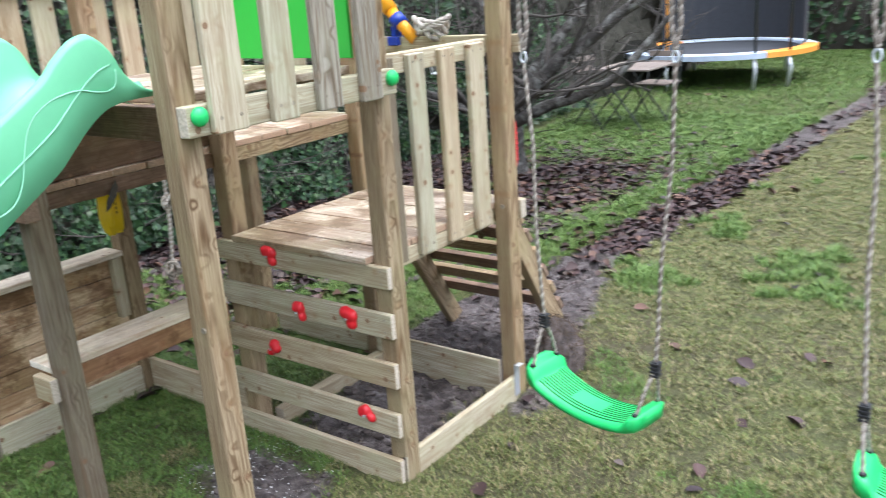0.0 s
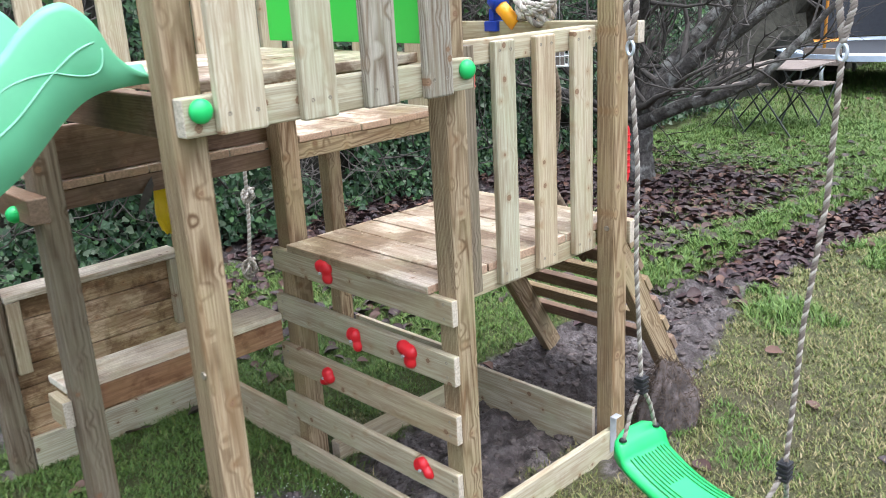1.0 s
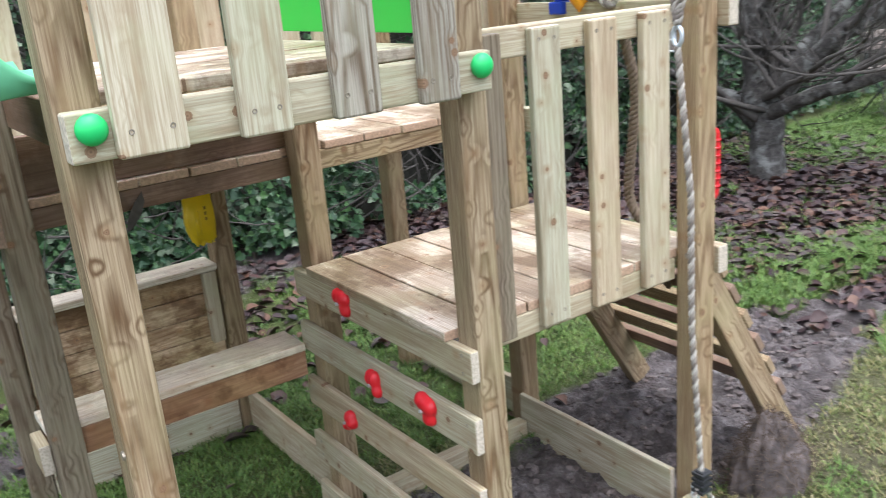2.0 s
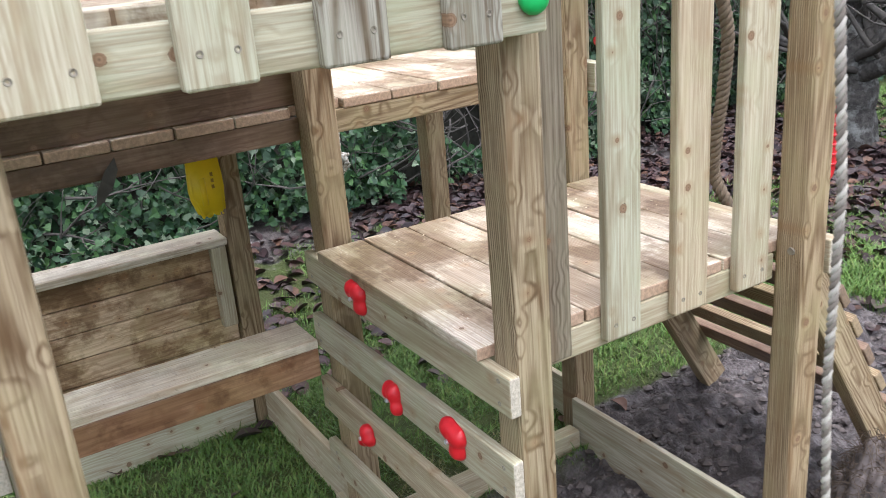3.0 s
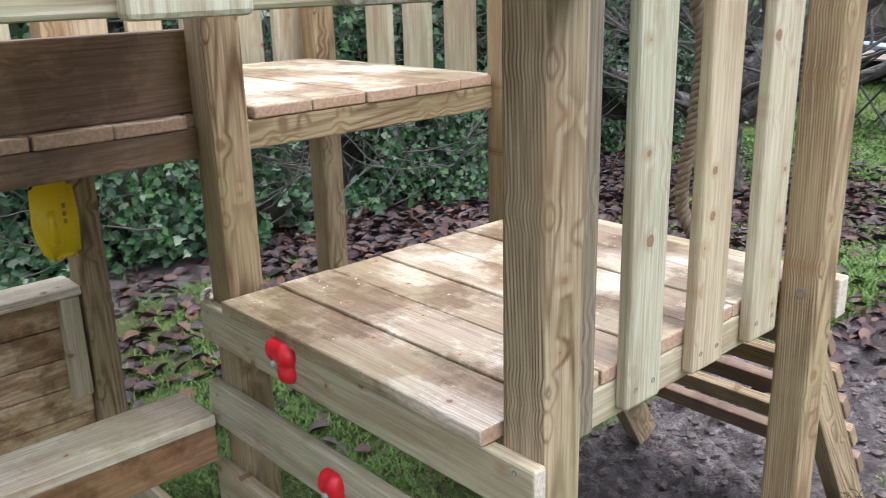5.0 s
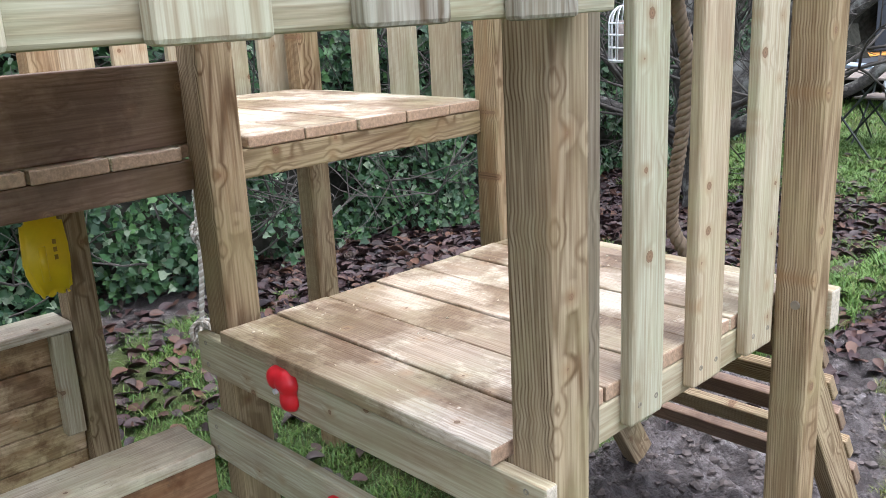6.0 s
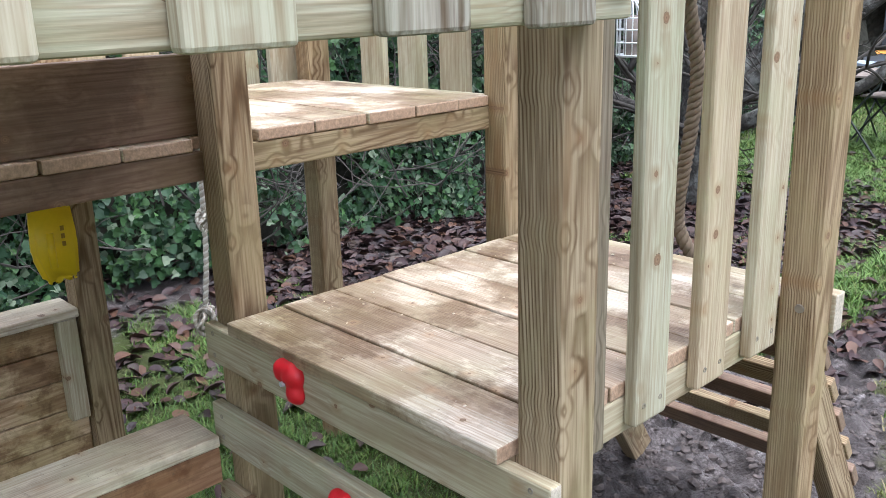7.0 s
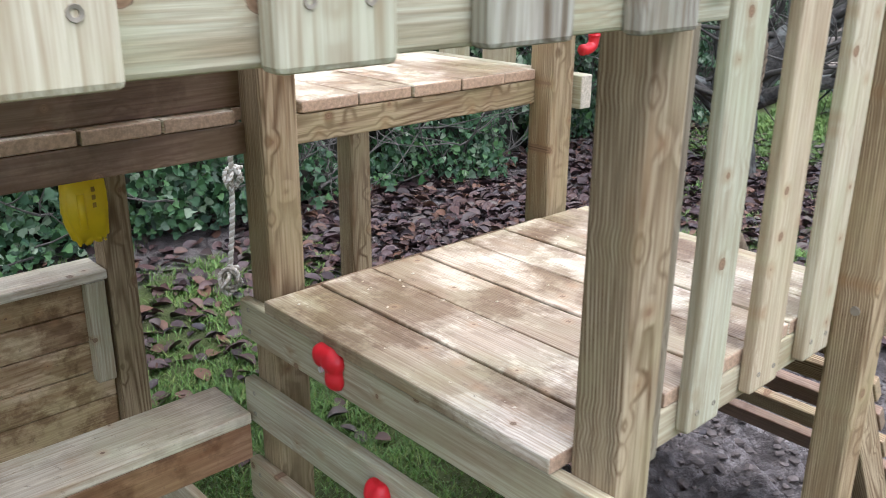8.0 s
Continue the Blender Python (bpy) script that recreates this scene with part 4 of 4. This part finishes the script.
# ropes
rope = thing("climbing_rope", "thick brown rope hanging from the rail to the deck", "rope", (-1.97, 2.85, 1.36))
part("fall", rope_mesh(smooth_line([(-1.955, 2.812, 1.355), (-1.955, 2.83, 1.25), (-1.94, 2.852, 1.12), (-1.95, 2.852, 0.98), (-1.965, 2.85, 0.86), (-1.967, 2.855, 0.78), (-1.93, 2.87, 0.70), (-1.90, 2.95, 0.5)], 6), 0.0155, 0.045), ROPE_BROWN, rope, "", True)
bm = bmesh.new()
for k in range(5):
    a = k * 1.3
    loop = [Vector((-1.965 + 0.045 * math.cos(t + a) * (1 + 0.2 * k % 2), 2.778 + 0.034 * math.sin(t + a), 1.368 + 0.010 * k + 0.022 * math.sin(2 * t + a))) for t in np.linspace(0, 2 * math.pi, 18)]
    rope_mesh(loop, 0.0105, 0.045, 3, bm)
part("coil", bm, ROPE, rope, "pale coil of rope over the rail", True)

knots = thing("knotted_rope", "grey climbing rope with knots hanging behind the frame", "rope", (-3.58, 2.58, 0.2))
line2 = smooth_line([(-3.158, 2.56, 1.70), (-3.22, 2.565, 1.67), (-3.50, 2.585, 1.3), (-3.585, 2.603, 0.66), (-3.58, 2.59, 0.45), (-3.576, 2.56, 0.23)], 6)
part("fall", rope_mesh(line2, 0.0100), ROPE_PALE, knots, "", True)


def knot(x, y, z, r):
    """A tight knot: one rope wound in three turns."""
    turns = [Vector((x + r * (0.75 + 0.35 * math.sin(t * 0.7)) * math.cos(t) * math.cos(t * 0.41), y + r * (0.9 + 0.3 * math.cos(t * 0.53)) * math.cos(t) * math.sin(t * 0.41 + 0.4), z + r * (1.1 + 0.4 * math.sin(t * 0.37)) * math.sin(t + 0.3 * math.sin(t * 0.31)))) for t in np.linspace(0, 6.5 * math.pi, 60)]
    turns.append(turns[-1] + Vector((0.012, 0.03, -0.008)))
    return rope_mesh(turns, 0.0085, 0.02)


for x, y, z, r in ((-3.49, 2.585, 1.33, 0.024), (-3.588, 2.606, 0.574, 0.027), (-3.576, 2.56, 0.229, 0.034)):
    part("knot", knot(x, y, z, r), ROPE_PALE, knots, "", True)

leaf = bmesh.new()
tip = [(0, 0.045), (0.014, 0.02), (0.016, -0.01), (0.006, -0.04), (-0.006, -0.05), (-0.016, -0.015), (-0.012, 0.02)]
f = leaf.faces.new([leaf.verts.new((-2.366 + 0.006 * abs(u) * 40, 1.545 + 0.5 * w + u, 0.975 + w)) for u, w in tip])
ext = bmesh.ops.extrude_face_region(leaf, geom=[f])
bmesh.ops.translate(leaf, vec=(-0.0015, 0, 0), verts=[v for v in ext["geom"] if isinstance(v, bmesh.types.BMVert)])
bmesh.ops.recalc_face_normals(leaf, faces=leaf.faces)
whole("dead_leaf", leaf, TWIG, "dark dead leaf stuck to the deck beam", "leaf")

# white wire bird feeder on the tree
cage = thing("bird_feeder", "white wire cage bird feeder with a domed top", "bird feeder", (-3.29, 4.6, 1.0))
cx, cy, cz, cr = -3.29, 4.6, 0.985, 0.064
bm = bmesh.new()
for k in range(14):
    a = 2 * math.pi * k / 14
    pts = [(cx + cr * math.cos(a), cy + cr * math.sin(a), cz), (cx + cr * math.cos(a), cy + cr * math.sin(a), cz + 0.16)]
    pts += [(cx + cr * math.cos(a) * math.cos(e), cy + cr * math.sin(a) * math.cos(e), cz + 0.16 + 0.075 * math.sin(e)) for e in (0.4, 0.8, 1.2, 1.5)]
    sweep(pts, 0.0028, 5, True, bm)
part("bars", bm, WHITE, cage, "", True)
for z in (0.0, 0.055, 0.11, 0.16):
    part("hoop", sweep([(cx + cr * math.cos(a), cy + cr * math.sin(a), cz + z) for a in np.linspace(0, 2 * math.pi, 25)], 0.0032, 5, False), WHITE, cage, "", True)
part("base", sweep([(cx, cy, cz - 0.008), (cx, cy, cz)], cr, 20), WHITE, cage, "", True)
part("seed_tube", sweep([(cx, cy, cz), (cx, cy, cz + 0.17)], 0.03, 12), SLATE, cage, "brown feed inside the cage", True)
part("hanger", sweep([(cx, cy, cz + 0.23), (cx, cy, 1.72)], 0.002, 5), STEEL, cage, "", True)

# ---- garden furniture ----
TX, TY = -3.73, 8.57
table = thing("bistro_table", "folding garden table with a weathered slatted top", "table", (TX, TY, GZ))
for k in range(10):
    y = TY - 0.36 + 0.073 * k
    part("slat", box(TX - 0.31, TX + 0.31, y, y + 0.06, 0.553, 0.57, 0.002), SLATE, table)
for s in (-1, 1):
    for d in (-1, 1):
        part("leg", sweep([(TX + s * 0.24, TY + d * 0.33, 0.553), (TX - s * 0.24, TY + d * 0.33, GZ)], 0.009, 6), DARKMETAL, table)


def chair(x, y, turn):
    m = Matrix.Translation((x, y, GZ)) @ Matrix.Rotation(radians(turn), 4, "Z") @ Matrix.Diagonal((1.1, 1.1, 1.08, 1))
    ob = thing("bistro_chair", "folding garden chair with slatted seat and dark metal frame", "chair", (x, y, GZ), "garden chairs")

    def bar(name, p, q, r=0.008):
        part(name, sweep([m @ Vector(p), m @ Vector(q)], r, 6), DARKMETAL, ob)

    for s in (-0.17, 0.17):
        bar("front_leg", (s, -0.17, 0.0), (s, 0.14, 0.40))
        bar("back_leg", (s, 0.19, 0.0), (s, -0.13, 0.37))
        bar("back_post", (s, 0.14, 0.40), (s, 0.20, 0.70))
    for z0 in (0.0, 0.08):
        bm = box(-0.175, 0.175, 0.17, 0.185, 0.52 + z0 * 1.2, 0.575 + z0 * 1.2, 0.003)
        bmesh.ops.transform(bm, matrix=m, verts=bm.verts)
        part("back_slat", bm, SLATE, ob)
    for k in range(5):
        bm = box(-0.175, 0.175, -0.17 + 0.068 * k, -0.112 + 0.068 * k, 0.372, 0.386, 0.002)
        bmesh.ops.transform(bm, matrix=m, verts=bm.verts)
        part("seat_slat", bm, SLATE, ob)


chair(-4.18, 8.62, 80)
chair(-3.67, 8.98, -5)

# ---- trampoline ----
RX, RY, RR = -4.18, 12.3, 1.28
tramp = thing("trampoline", "round trampoline with blue and orange edge pads and a dark net", "trampoline", (RX, RY, GZ))
part("mat", sweep([(RX, RY, 0.37), (RX, RY, 0.38)], RR * 0.86, 48), NET, tramp, "black woven jumping mat")


def arc_pad(a0, a1, mat, label):
    bm = bmesh.new()
    rows = []
    for a in np.linspace(a0, a1, 14):
        c, s = math.cos(a), math.sin(a)
        rows.append([bm.verts.new((RX + r * c, RY + r * s, z)) for r, z in ((RR * 0.84, 0.385), (RR * 0.86, 0.41), (RR * 0.98, 0.415), (RR * 1.02, 0.40), (RR * 1.02, 0.335), (RR * 0.98, 0.335))])
    for a, b in zip(rows, rows[1:]):
        for k in range(6):
            bm.faces.new((a[k], a[(k + 1) % 6], b[(k + 1) % 6], b[k]))
    bm.faces.new(rows[0])
    bm.faces.new(rows[-1][::-1])
    bmesh.ops.recalc_face_normals(bm, faces=bm.faces)
    part("edge_pad", bm, mat, tramp, label)


for k in range(6):
    a = k * math.pi / 3 - 0.75
    arc_pad(a, a + math.pi / 3 - 0.01, PADORANGE if k % 3 == 0 else PAD, "orange edge pad" if k % 3 == 0 else "pale blue edge pad")
for deg, mat in ((-50, DARKMETAL), (-100, PADORANGE), (-27, DARKMETAL), (60, PADORANGE), (125, DARKMETAL), (190, PADORANGE)):
    c, s = math.cos(radians(deg)), math.sin(radians(deg))
    part("leg", sweep([(RX + RR * c * 0.98, RY + RR * s * 0.98, 0.34), (RX + RR * c * 1.02, RY + RR * s * 1.02, 0.2), (RX + RR * c * 0.98, RY + RR * s * 0.98, GZ)], 0.026, 8), STEEL, tramp, "", True)
    part("net_pole", sweep([(RX + RR * c * 1.0, RY + RR * s * 1.0, 0.41), (RX + RR * c * 1.0, RY + RR * s * 1.0, 2.1)], 0.02, 8), mat, tramp, "padded net pole", True)
bm = bmesh.new()
n = 40
lo = [bm.verts.new((RX + RR * 0.9 * math.cos(2 * math.pi * k / n), RY + RR * 0.9 * math.sin(2 * math.pi * k / n), 0.44)) for k in range(n)]
hi = [bm.verts.new((v.co.x, v.co.y, 2.0)) for v in lo]
for k in range(n):
    if n * 0.42 < k < n * 0.98:
        continue
    bm.faces.new((lo[k], lo[(k + 1) % n], hi[(k + 1) % n], hi[k]))
bm.verts.ensure_lookup_table()
bmesh.ops.delete(bm, geom=[v for v in bm.verts if not v.link_faces], context="VERTS")
bmesh.ops.solidify(bm, geom=list(bm.faces), thickness=0.006)
part("safety_net", bm, NET, tramp, "dark safety net")


# ---- tree with leaning bare limbs ----
tree = thing("tree", "bare leaning garden tree with pale grey limbs", "tree", (-3.75, 6.15, GZ))
random.seed(11)


def limb(points, r0, r1, sides=10):
    pts = smooth_line(points, 6)
    n = len(pts)
    rad = [r0 + (r1 - r0) * (i / (n - 1)) for i in range(n)]
    pts = [p + 0.3 * r0 * Vector((noise.noise(p * 5), noise.noise(p * 5 + Vector((9, 0, 0))), noise.noise(p * 5 + Vector((0, 9, 0))))) for p in pts]
    rad = [r * (1 + 0.18 * noise.noise(p * 9)) for r, p in zip(rad, pts)]
    return pts, rad, sweep(pts, rad, sides)


def twigs(bm, p, d, length, r, depth):
    """Forking bare twigs."""
    pts, q, v = [p], p.copy(), d.normalized()
    for k in range(5):
        v = (v + Vector((random.uniform(-0.32, 0.32), random.uniform(-0.32, 0.32), random.uniform(-0.22, 0.30)))).normalized()
        q = q + v * length / 5
        pts.append(q)
    sweep(pts, [r * (1 - 0.15 * i) for i in range(6)], 5, True, bm)
    if depth:
        for k in range(3):
            s = pts[random.randint(2, 5)]
            w = (v + Vector((random.uniform(-0.9, 0.9), random.uniform(-0.9, 0.9), random.uniform(-0.4, 0.9)))).normalized()
            twigs(bm, s, w, length * random.uniform(0.5, 0.75), r * 0.5, depth - 1)


BOUGHS = [
    ([(-3.75, 6.15, GZ - 0.05), (-3.77, 6.15, 0.15), (-3.80, 6.15, 0.38), (-3.88, 6.18, 0.75), (-4.0, 6.3, 1.3)], 0.13, 0.08),
    ([(-3.82, 6.15, 0.36), (-3.62, 6.2, 0.60), (-3.38, 6.25, 0.84), (-3.10, 6.3, 1.03), (-2.85, 6.35, 1.22), (-2.5, 6.5, 1.5)], 0.085, 0.03),
    ([(-3.84, 6.12, 0.30), (-3.62, 6.1, 0.44), (-3.3, 6.1, 0.56), (-2.95, 6.2, 0.68), (-2.65, 6.3, 0.95), (-2.4, 6.4, 1.25)], 0.06, 0.018),
    ([(-3.85, 6.15, 0.32), (-4.1, 6.2, 0.45), (-4.45, 6.3, 0.50), (-4.9, 6.4, 0.60)], 0.07, 0.03),
    ([(-3.80, 6.2, 0.5), (-3.6, 6.5, 0.9), (-3.35, 6.8, 1.3), (-3.1, 7.0, 1.7)], 0.06, 0.02),
    ([(-3.95, 6.25, 0.9), (-3.7, 6.1, 1.2), (-3.5, 5.8, 1.6), (-3.37, 5.1, 1.74), (-3.29, 4.6, 1.72), (-3.25, 4.3, 1.66)], 0.05, 0.02),
    ([(-4.0, 6.3, 1.2), (-4.3, 6.3, 1.7), (-4.5, 6.2, 2.2)], 0.06, 0.03),
]
for pts, r0, r1 in BOUGHS:
    line3, rad3, bm = limb(pts, r0, r1)
    trunk = part("limb", bm, BARK, tree, "", True)
    bm = bmesh.new()
    for k in range(4, len(line3), 3):
        d = Vector((random.uniform(-0.7, 0.9), random.uniform(-0.8, 0.8), random.uniform(-0.1, 1.0)))
        twigs(bm, line3[k], d, random.uniform(0.5, 1.0), 0.35 * rad3[k] + 0.003, 3)
    tagged(part("twig_growth", bm, TWIG, trunk, "bare forking twigs", True), kind="stuff")


# ---- leaves, hedge, grass ----
def leaf_field(name, spots, mat, label, category, shape="leaf"):
    """Many small leaves as one mesh. spots: rows of place, size, normal and turn."""
    vs, fs = [], []
    if shape == "leaf":
        out = [(0, -0.5, 0), (0.22, -0.36, 0.06), (0.34, -0.1, 0.12), (0.30, 0.2, 0.12), (0.14, 0.42, 0.05), (0, 0.58, -0.06), (-0.14, 0.42, 0.05), (-0.30, 0.2, 0.12), (-0.34, -0.1, 0.12), (-0.22, -0.36, 0.06), (0, 0.05, -0.02)]
        tri = [(i, (i + 1) % 10, 10) for i in range(10)]
    else:
        out = [(0, -0.45, 0), (0.42, -0.38, 0.06), (0.34, 0.02, 0.05), (0.12, 0.12, 0.02), (0, 0.55, -0.04), (-0.12, 0.12, 0.02), (-0.34, 0.02, 0.05), (-0.42, -0.38, 0.06)]
        tri = [(0, 1, 2), (0, 2, 3), (0, 3, 4), (0, 4, 5), (0, 5, 6), (0, 6, 7)]
    out = [Vector(o) for o in out]
    for p, s, nrm, a in spots:
        z = nrm.normalized()
        x = z.cross(Vector((math.cos(a), math.sin(a), 0.31))).normalized()
        y = z.cross(x)
        b = len(vs)
        curl = random.uniform(0.3, 2.4)
        vs += [tuple((p + (x * o.x + y * o.y + z * o.z * curl) * s) * U) for o in out]
        fs += [(b + i, b + j, b + k) for i, j, k in tri]
    me = bpy.data.meshes.new(name)
    me.from_pydata(vs, [], fs)
    me.polygons.foreach_set("use_smooth", [True] * len(fs))
    me.materials.append(mat)
    return tagged(new(name, me), label, category, kind="stuff")


random.seed(21)
R = random.uniform


def hedge_face(y, z):
    """x of the ivy's front."""
    return -4.95 + 0.28 * noise.noise((y * 0.9, z * 1.2, 5.0)) + 0.16 * noise.noise((y * 2.6, z * 2.6, 8.0)) - 0.16 * max(0, z) + (0.35 * max(0, 0.5 - z) if z < 0.5 else 0) * 0.6


# lumpy dark sheet, its colour standing in for shade deep behind the leaves
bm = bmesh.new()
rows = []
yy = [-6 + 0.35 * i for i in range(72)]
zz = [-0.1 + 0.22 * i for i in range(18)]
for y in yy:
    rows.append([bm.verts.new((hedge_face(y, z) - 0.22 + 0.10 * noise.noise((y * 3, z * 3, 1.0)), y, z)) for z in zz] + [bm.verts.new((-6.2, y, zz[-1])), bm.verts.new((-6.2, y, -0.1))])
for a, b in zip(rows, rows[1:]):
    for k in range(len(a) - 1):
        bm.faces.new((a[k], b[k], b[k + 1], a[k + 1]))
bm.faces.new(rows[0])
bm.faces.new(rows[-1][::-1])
SHADE = plain("hedge_shade", (0.035, 0.034, 0.026), 0.95, vary=0.5, scale=14, spec=0.1, bumpy=0.8)
whole("hedge", bm, SHADE, "dense hedge body, deep shade put into its dark colour", "hedge", kind="structure")

spots = []
for k in range(52000):
    y, z = R(-2.0, 9.5), abs(random.gauss(0.0, 1.0)) * 1.1
    if z > 3.2 or noise.noise((y * 1.8, z * 1.8, 2.0)) + 0.6 * noise.noise((y * 5, z * 5, 4.0)) < -0.30:
        continue
    x = hedge_face(y, z) + R(-0.16, 0.12) + 0.12 * noise.noise((y * 4, z * 4, 9.0))
    spots.append((Vector((x, y, z - 0.02)), random.choice((R(0.022, 0.045), R(0.03, 0.06), R(0.04, 0.075))), Vector((1.0, R(-1.1, 0.9), R(-0.3, 1.3))), R(0, 6.28)))
leaf_field("ivy", spots, IVY, "dark green ivy leaves covering the hedge", "ivy", "ivy")
bm = bmesh.new()
for k in range(650):
    y, z = R(-1.0, 9.0), R(0.0, 2.0)
    x = hedge_face(y, z) + R(-0.05, 0.12)
    p = Vector((x, y, z))
    twigs(bm, p, Vector((R(-0.2, 0.7), R(-1, 1), R(-0.3, 1))), R(0.3, 0.8), R(0.004, 0.009), 1)
whole("brambles", bm, TWIG, "bare tangled bramble stems in the hedge", "brambles", kind="stuff")

# hedge across the end of the garden
bm = bmesh.new()
rows = []
for i in range(60):
    x = -9 + 0.42 * i
    rows.append([bm.verts.new((x, 16.6 + 0.5 * noise.noise((x * 0.7, z * 0.7, 3.0)) + 0.12 * z, z)) for z in [-0.1 + 0.35 * q for q in range(18)]] + [bm.verts.new((x, 19, 5.8)), bm.verts.new((x, 19, -0.1))])
for a, b in zip(rows, rows[1:]):
    for k in range(len(a) - 1):
        bm.faces.new((a[k], a[k + 1], b[k + 1], b[k]))
bm.faces.new(rows[0][::-1])
bm.faces.new(rows[-1])
# grey-brown lightened so that distant mist is painted into the thicket
FARSHADE = plain("misted_grey_brown_thicket", (0.075, 0.068, 0.055), 0.95, vary=0.5, scale=5, spec=0.1, bumpy=0.8)
whole("far_hedge", bm, FARSHADE, "dark hedge and shrubs across the garden's end, lightened as if by mist", "hedge", kind="structure")
spots = []
for k in range(3500):
    x, z = R(-8, 8), abs(random.gauss(0, 1)) * 1.7
    spots.append((Vector((x, 16.45 + 0.5 * noise.noise((x * 0.7, z * 0.7, 3.0)) + 0.12 * z + R(-0.15, 0.1), z)), R(0.07, 0.16), Vector((R(-0.6, 0.6), -1, R(0, 1))), R(0, 6.28)))
leaf_field("shrub_leaves", spots, IVY, "dull green leaves of the far shrubs", "shrubs")
bm = bmesh.new()
for k in range(260):
    p = Vector((R(-7, 5), R(15.3, 16.4), R(0.0, 1.0)))
    twigs(bm, p, Vector((R(-0.6, 0.6), R(-0.6, 0.2), 1)), R(0.8, 1.8), R(0.008, 0.016), 1)
whole("shrub_stems", bm, TWIG, "bare brown shrub stems at the garden's end", "shrubs", kind="stuff")


def litter_density(x, y):
    d = 0.005
    if y > 3.9:
        d = max(d, 1.0 * math.exp(-((x - path_x(y)) / 0.165) ** 2) * (1.0 if y < 6.5 else max(0.18, 1.0 - 0.45 * (y - 6.5))) * min(1, (y - 3.9) / 0.5))
    bed = 1.2 * math.exp(-(((x + 3.2) / 0.74) ** 2 + ((y - 5.8) / 1.45) ** 2))
    d = max(d, bed * (0.25 if -0.42 < x - path_x(y) < -0.2 else 1.0))
    d = max(d, 0.95 * inside(x, y, -5.0, -3.5, 3.3, 7.0, 1.0))
    d = max(d, 0.22 * inside(x, y, -5.0, -3.0, 1.5, 3.6, 0.8))
    return d * (0.65 + 0.9 * noise.noise((x * 2.2, y * 2.2, 7.0)))


spots = []
for k in range(120000):
    x, y = R(-5.3, 0.6), R(0.6, 12.5)
    if random.random() < litter_density(x, y) * (1.0 if y < 8 else 0.6):
        if -3.05 < x < -1.6 and 1.2 < y < 2.7 and random.random() < 0.8:
            continue
        spots.append((Vector((x, y, ground_z(x, y) + R(0.004, 0.022))), R(0.038, 0.09), Vector((R(-0.5, 0.5), R(-0.5, 0.5), 1)), R(0, 6.28)))
leaf_field("fallen_leaves", spots, LITTER, "wet purple-brown fallen leaves lying on the ground", "fallen leaves")


def blades(name, rows, mat, label):
    vs, fs = [], []
    for x, y, h in rows:
        z = ground_z(x, y) - 0.004
        a, lean, w = R(0, 6.28), R(0.3, 1.6) * h, R(0.0012, 0.0028) * (1 + 0.16 * max(0, y - 2.5))
        c, s = math.cos(a), math.sin(a)
        b = len(vs)
        vs += [((x - s * w) * U, (y + c * w) * U, z * U), ((x + s * w) * U, (y - c * w) * U, z * U),
               ((x + c * lean * 0.4 + s * w * 0.8) * U, (y + s * lean * 0.4 - c * w * 0.8) * U, (z + h * 0.6) * U),
               ((x + c * lean * 0.4 - s * w * 0.8) * U, (y + s * lean * 0.4 + c * w * 0.8) * U, (z + h * 0.6) * U),
               ((x + c * lean) * U, (y + s * lean) * U, (z + h) * U)]
        fs += [(b, b + 1, b + 2, b + 3), (b + 3, b + 2, b + 4)]
    me = bpy.data.meshes.new(name)
    me.from_pydata(vs, [], fs)
    me.materials.append(mat)
    return tagged(new(name, me), label, "grass", kind="stuff")


dull, lush = [], []
for k in range(640000):
    y = 0.9 + 8.5 * random.random() ** 1.45
    x = R(-4.6, 0.5) if y > 2.6 else R(-3.6, 0.2)
    s = soil_at(x, y) + 0.25 * noise.noise((x * 4.2, y * 4.2, 1.0))
    if s > R(0.42, 0.62):
        continue
    clump = noise.noise((x * 8.0, y * 8.0, 12.0)) + 0.5 * noise.noise((x * 21.0, y * 21.0, 13.0))
    if clump < R(-0.8, 0.12):
        continue
    g = noise.noise((x * 1.5, y * 1.5, 4.0)) + 0.6 * noise.noise((x * 6.0, y * 6.0, 5.0)) + (0.9 if x < path_x(y) - 0.12 and y > 3.6 else 0.9 if x < -2.5 else 0.5 if x < -1.9 and y < 3.4 else -0.15)
    h = R(0.008, 0.021) * (1.0 + 0.9 * max(0.0, clump))
    if g > 0.25:
        lush.append((x, y, h * (2.1 if y > 3.6 else 1.15)))
    else:
        dull.append((x, y, h))
for k in range(60000):
    x, y = R(-4.9, -2.9), R(0.8, 7.5)
    if noise.noise((x * 2.4, y * 2.4, 3.0)) + 0.4 * noise.noise((x * 7, y * 7, 3.0)) > 0.02 - 0.25 * (x > -3.9) + 0.6 * inside(x, y, -5.2, -3.3, 3.2, 6.6, 0.8):
        lush.append((x, y, R(0.014, 0.042)))
for k in range(70000):
    x, y = R(-6.5, 2.0), R(8.6, 16.2)
    if soil_at(x, y) + 0.3 * noise.noise((x * 3.2, y * 3.2, 1.0)) < 0.42:
        (lush if x < path_x(y) - 0.12 else dull).append((x, y, R(0.02, 0.05)))
blades("grass", dull, GRASS, "short thin mossy lawn grass, partly yellowed")
blades("lush_grass", lush, LUSH, "longer bright green grass in tufts")
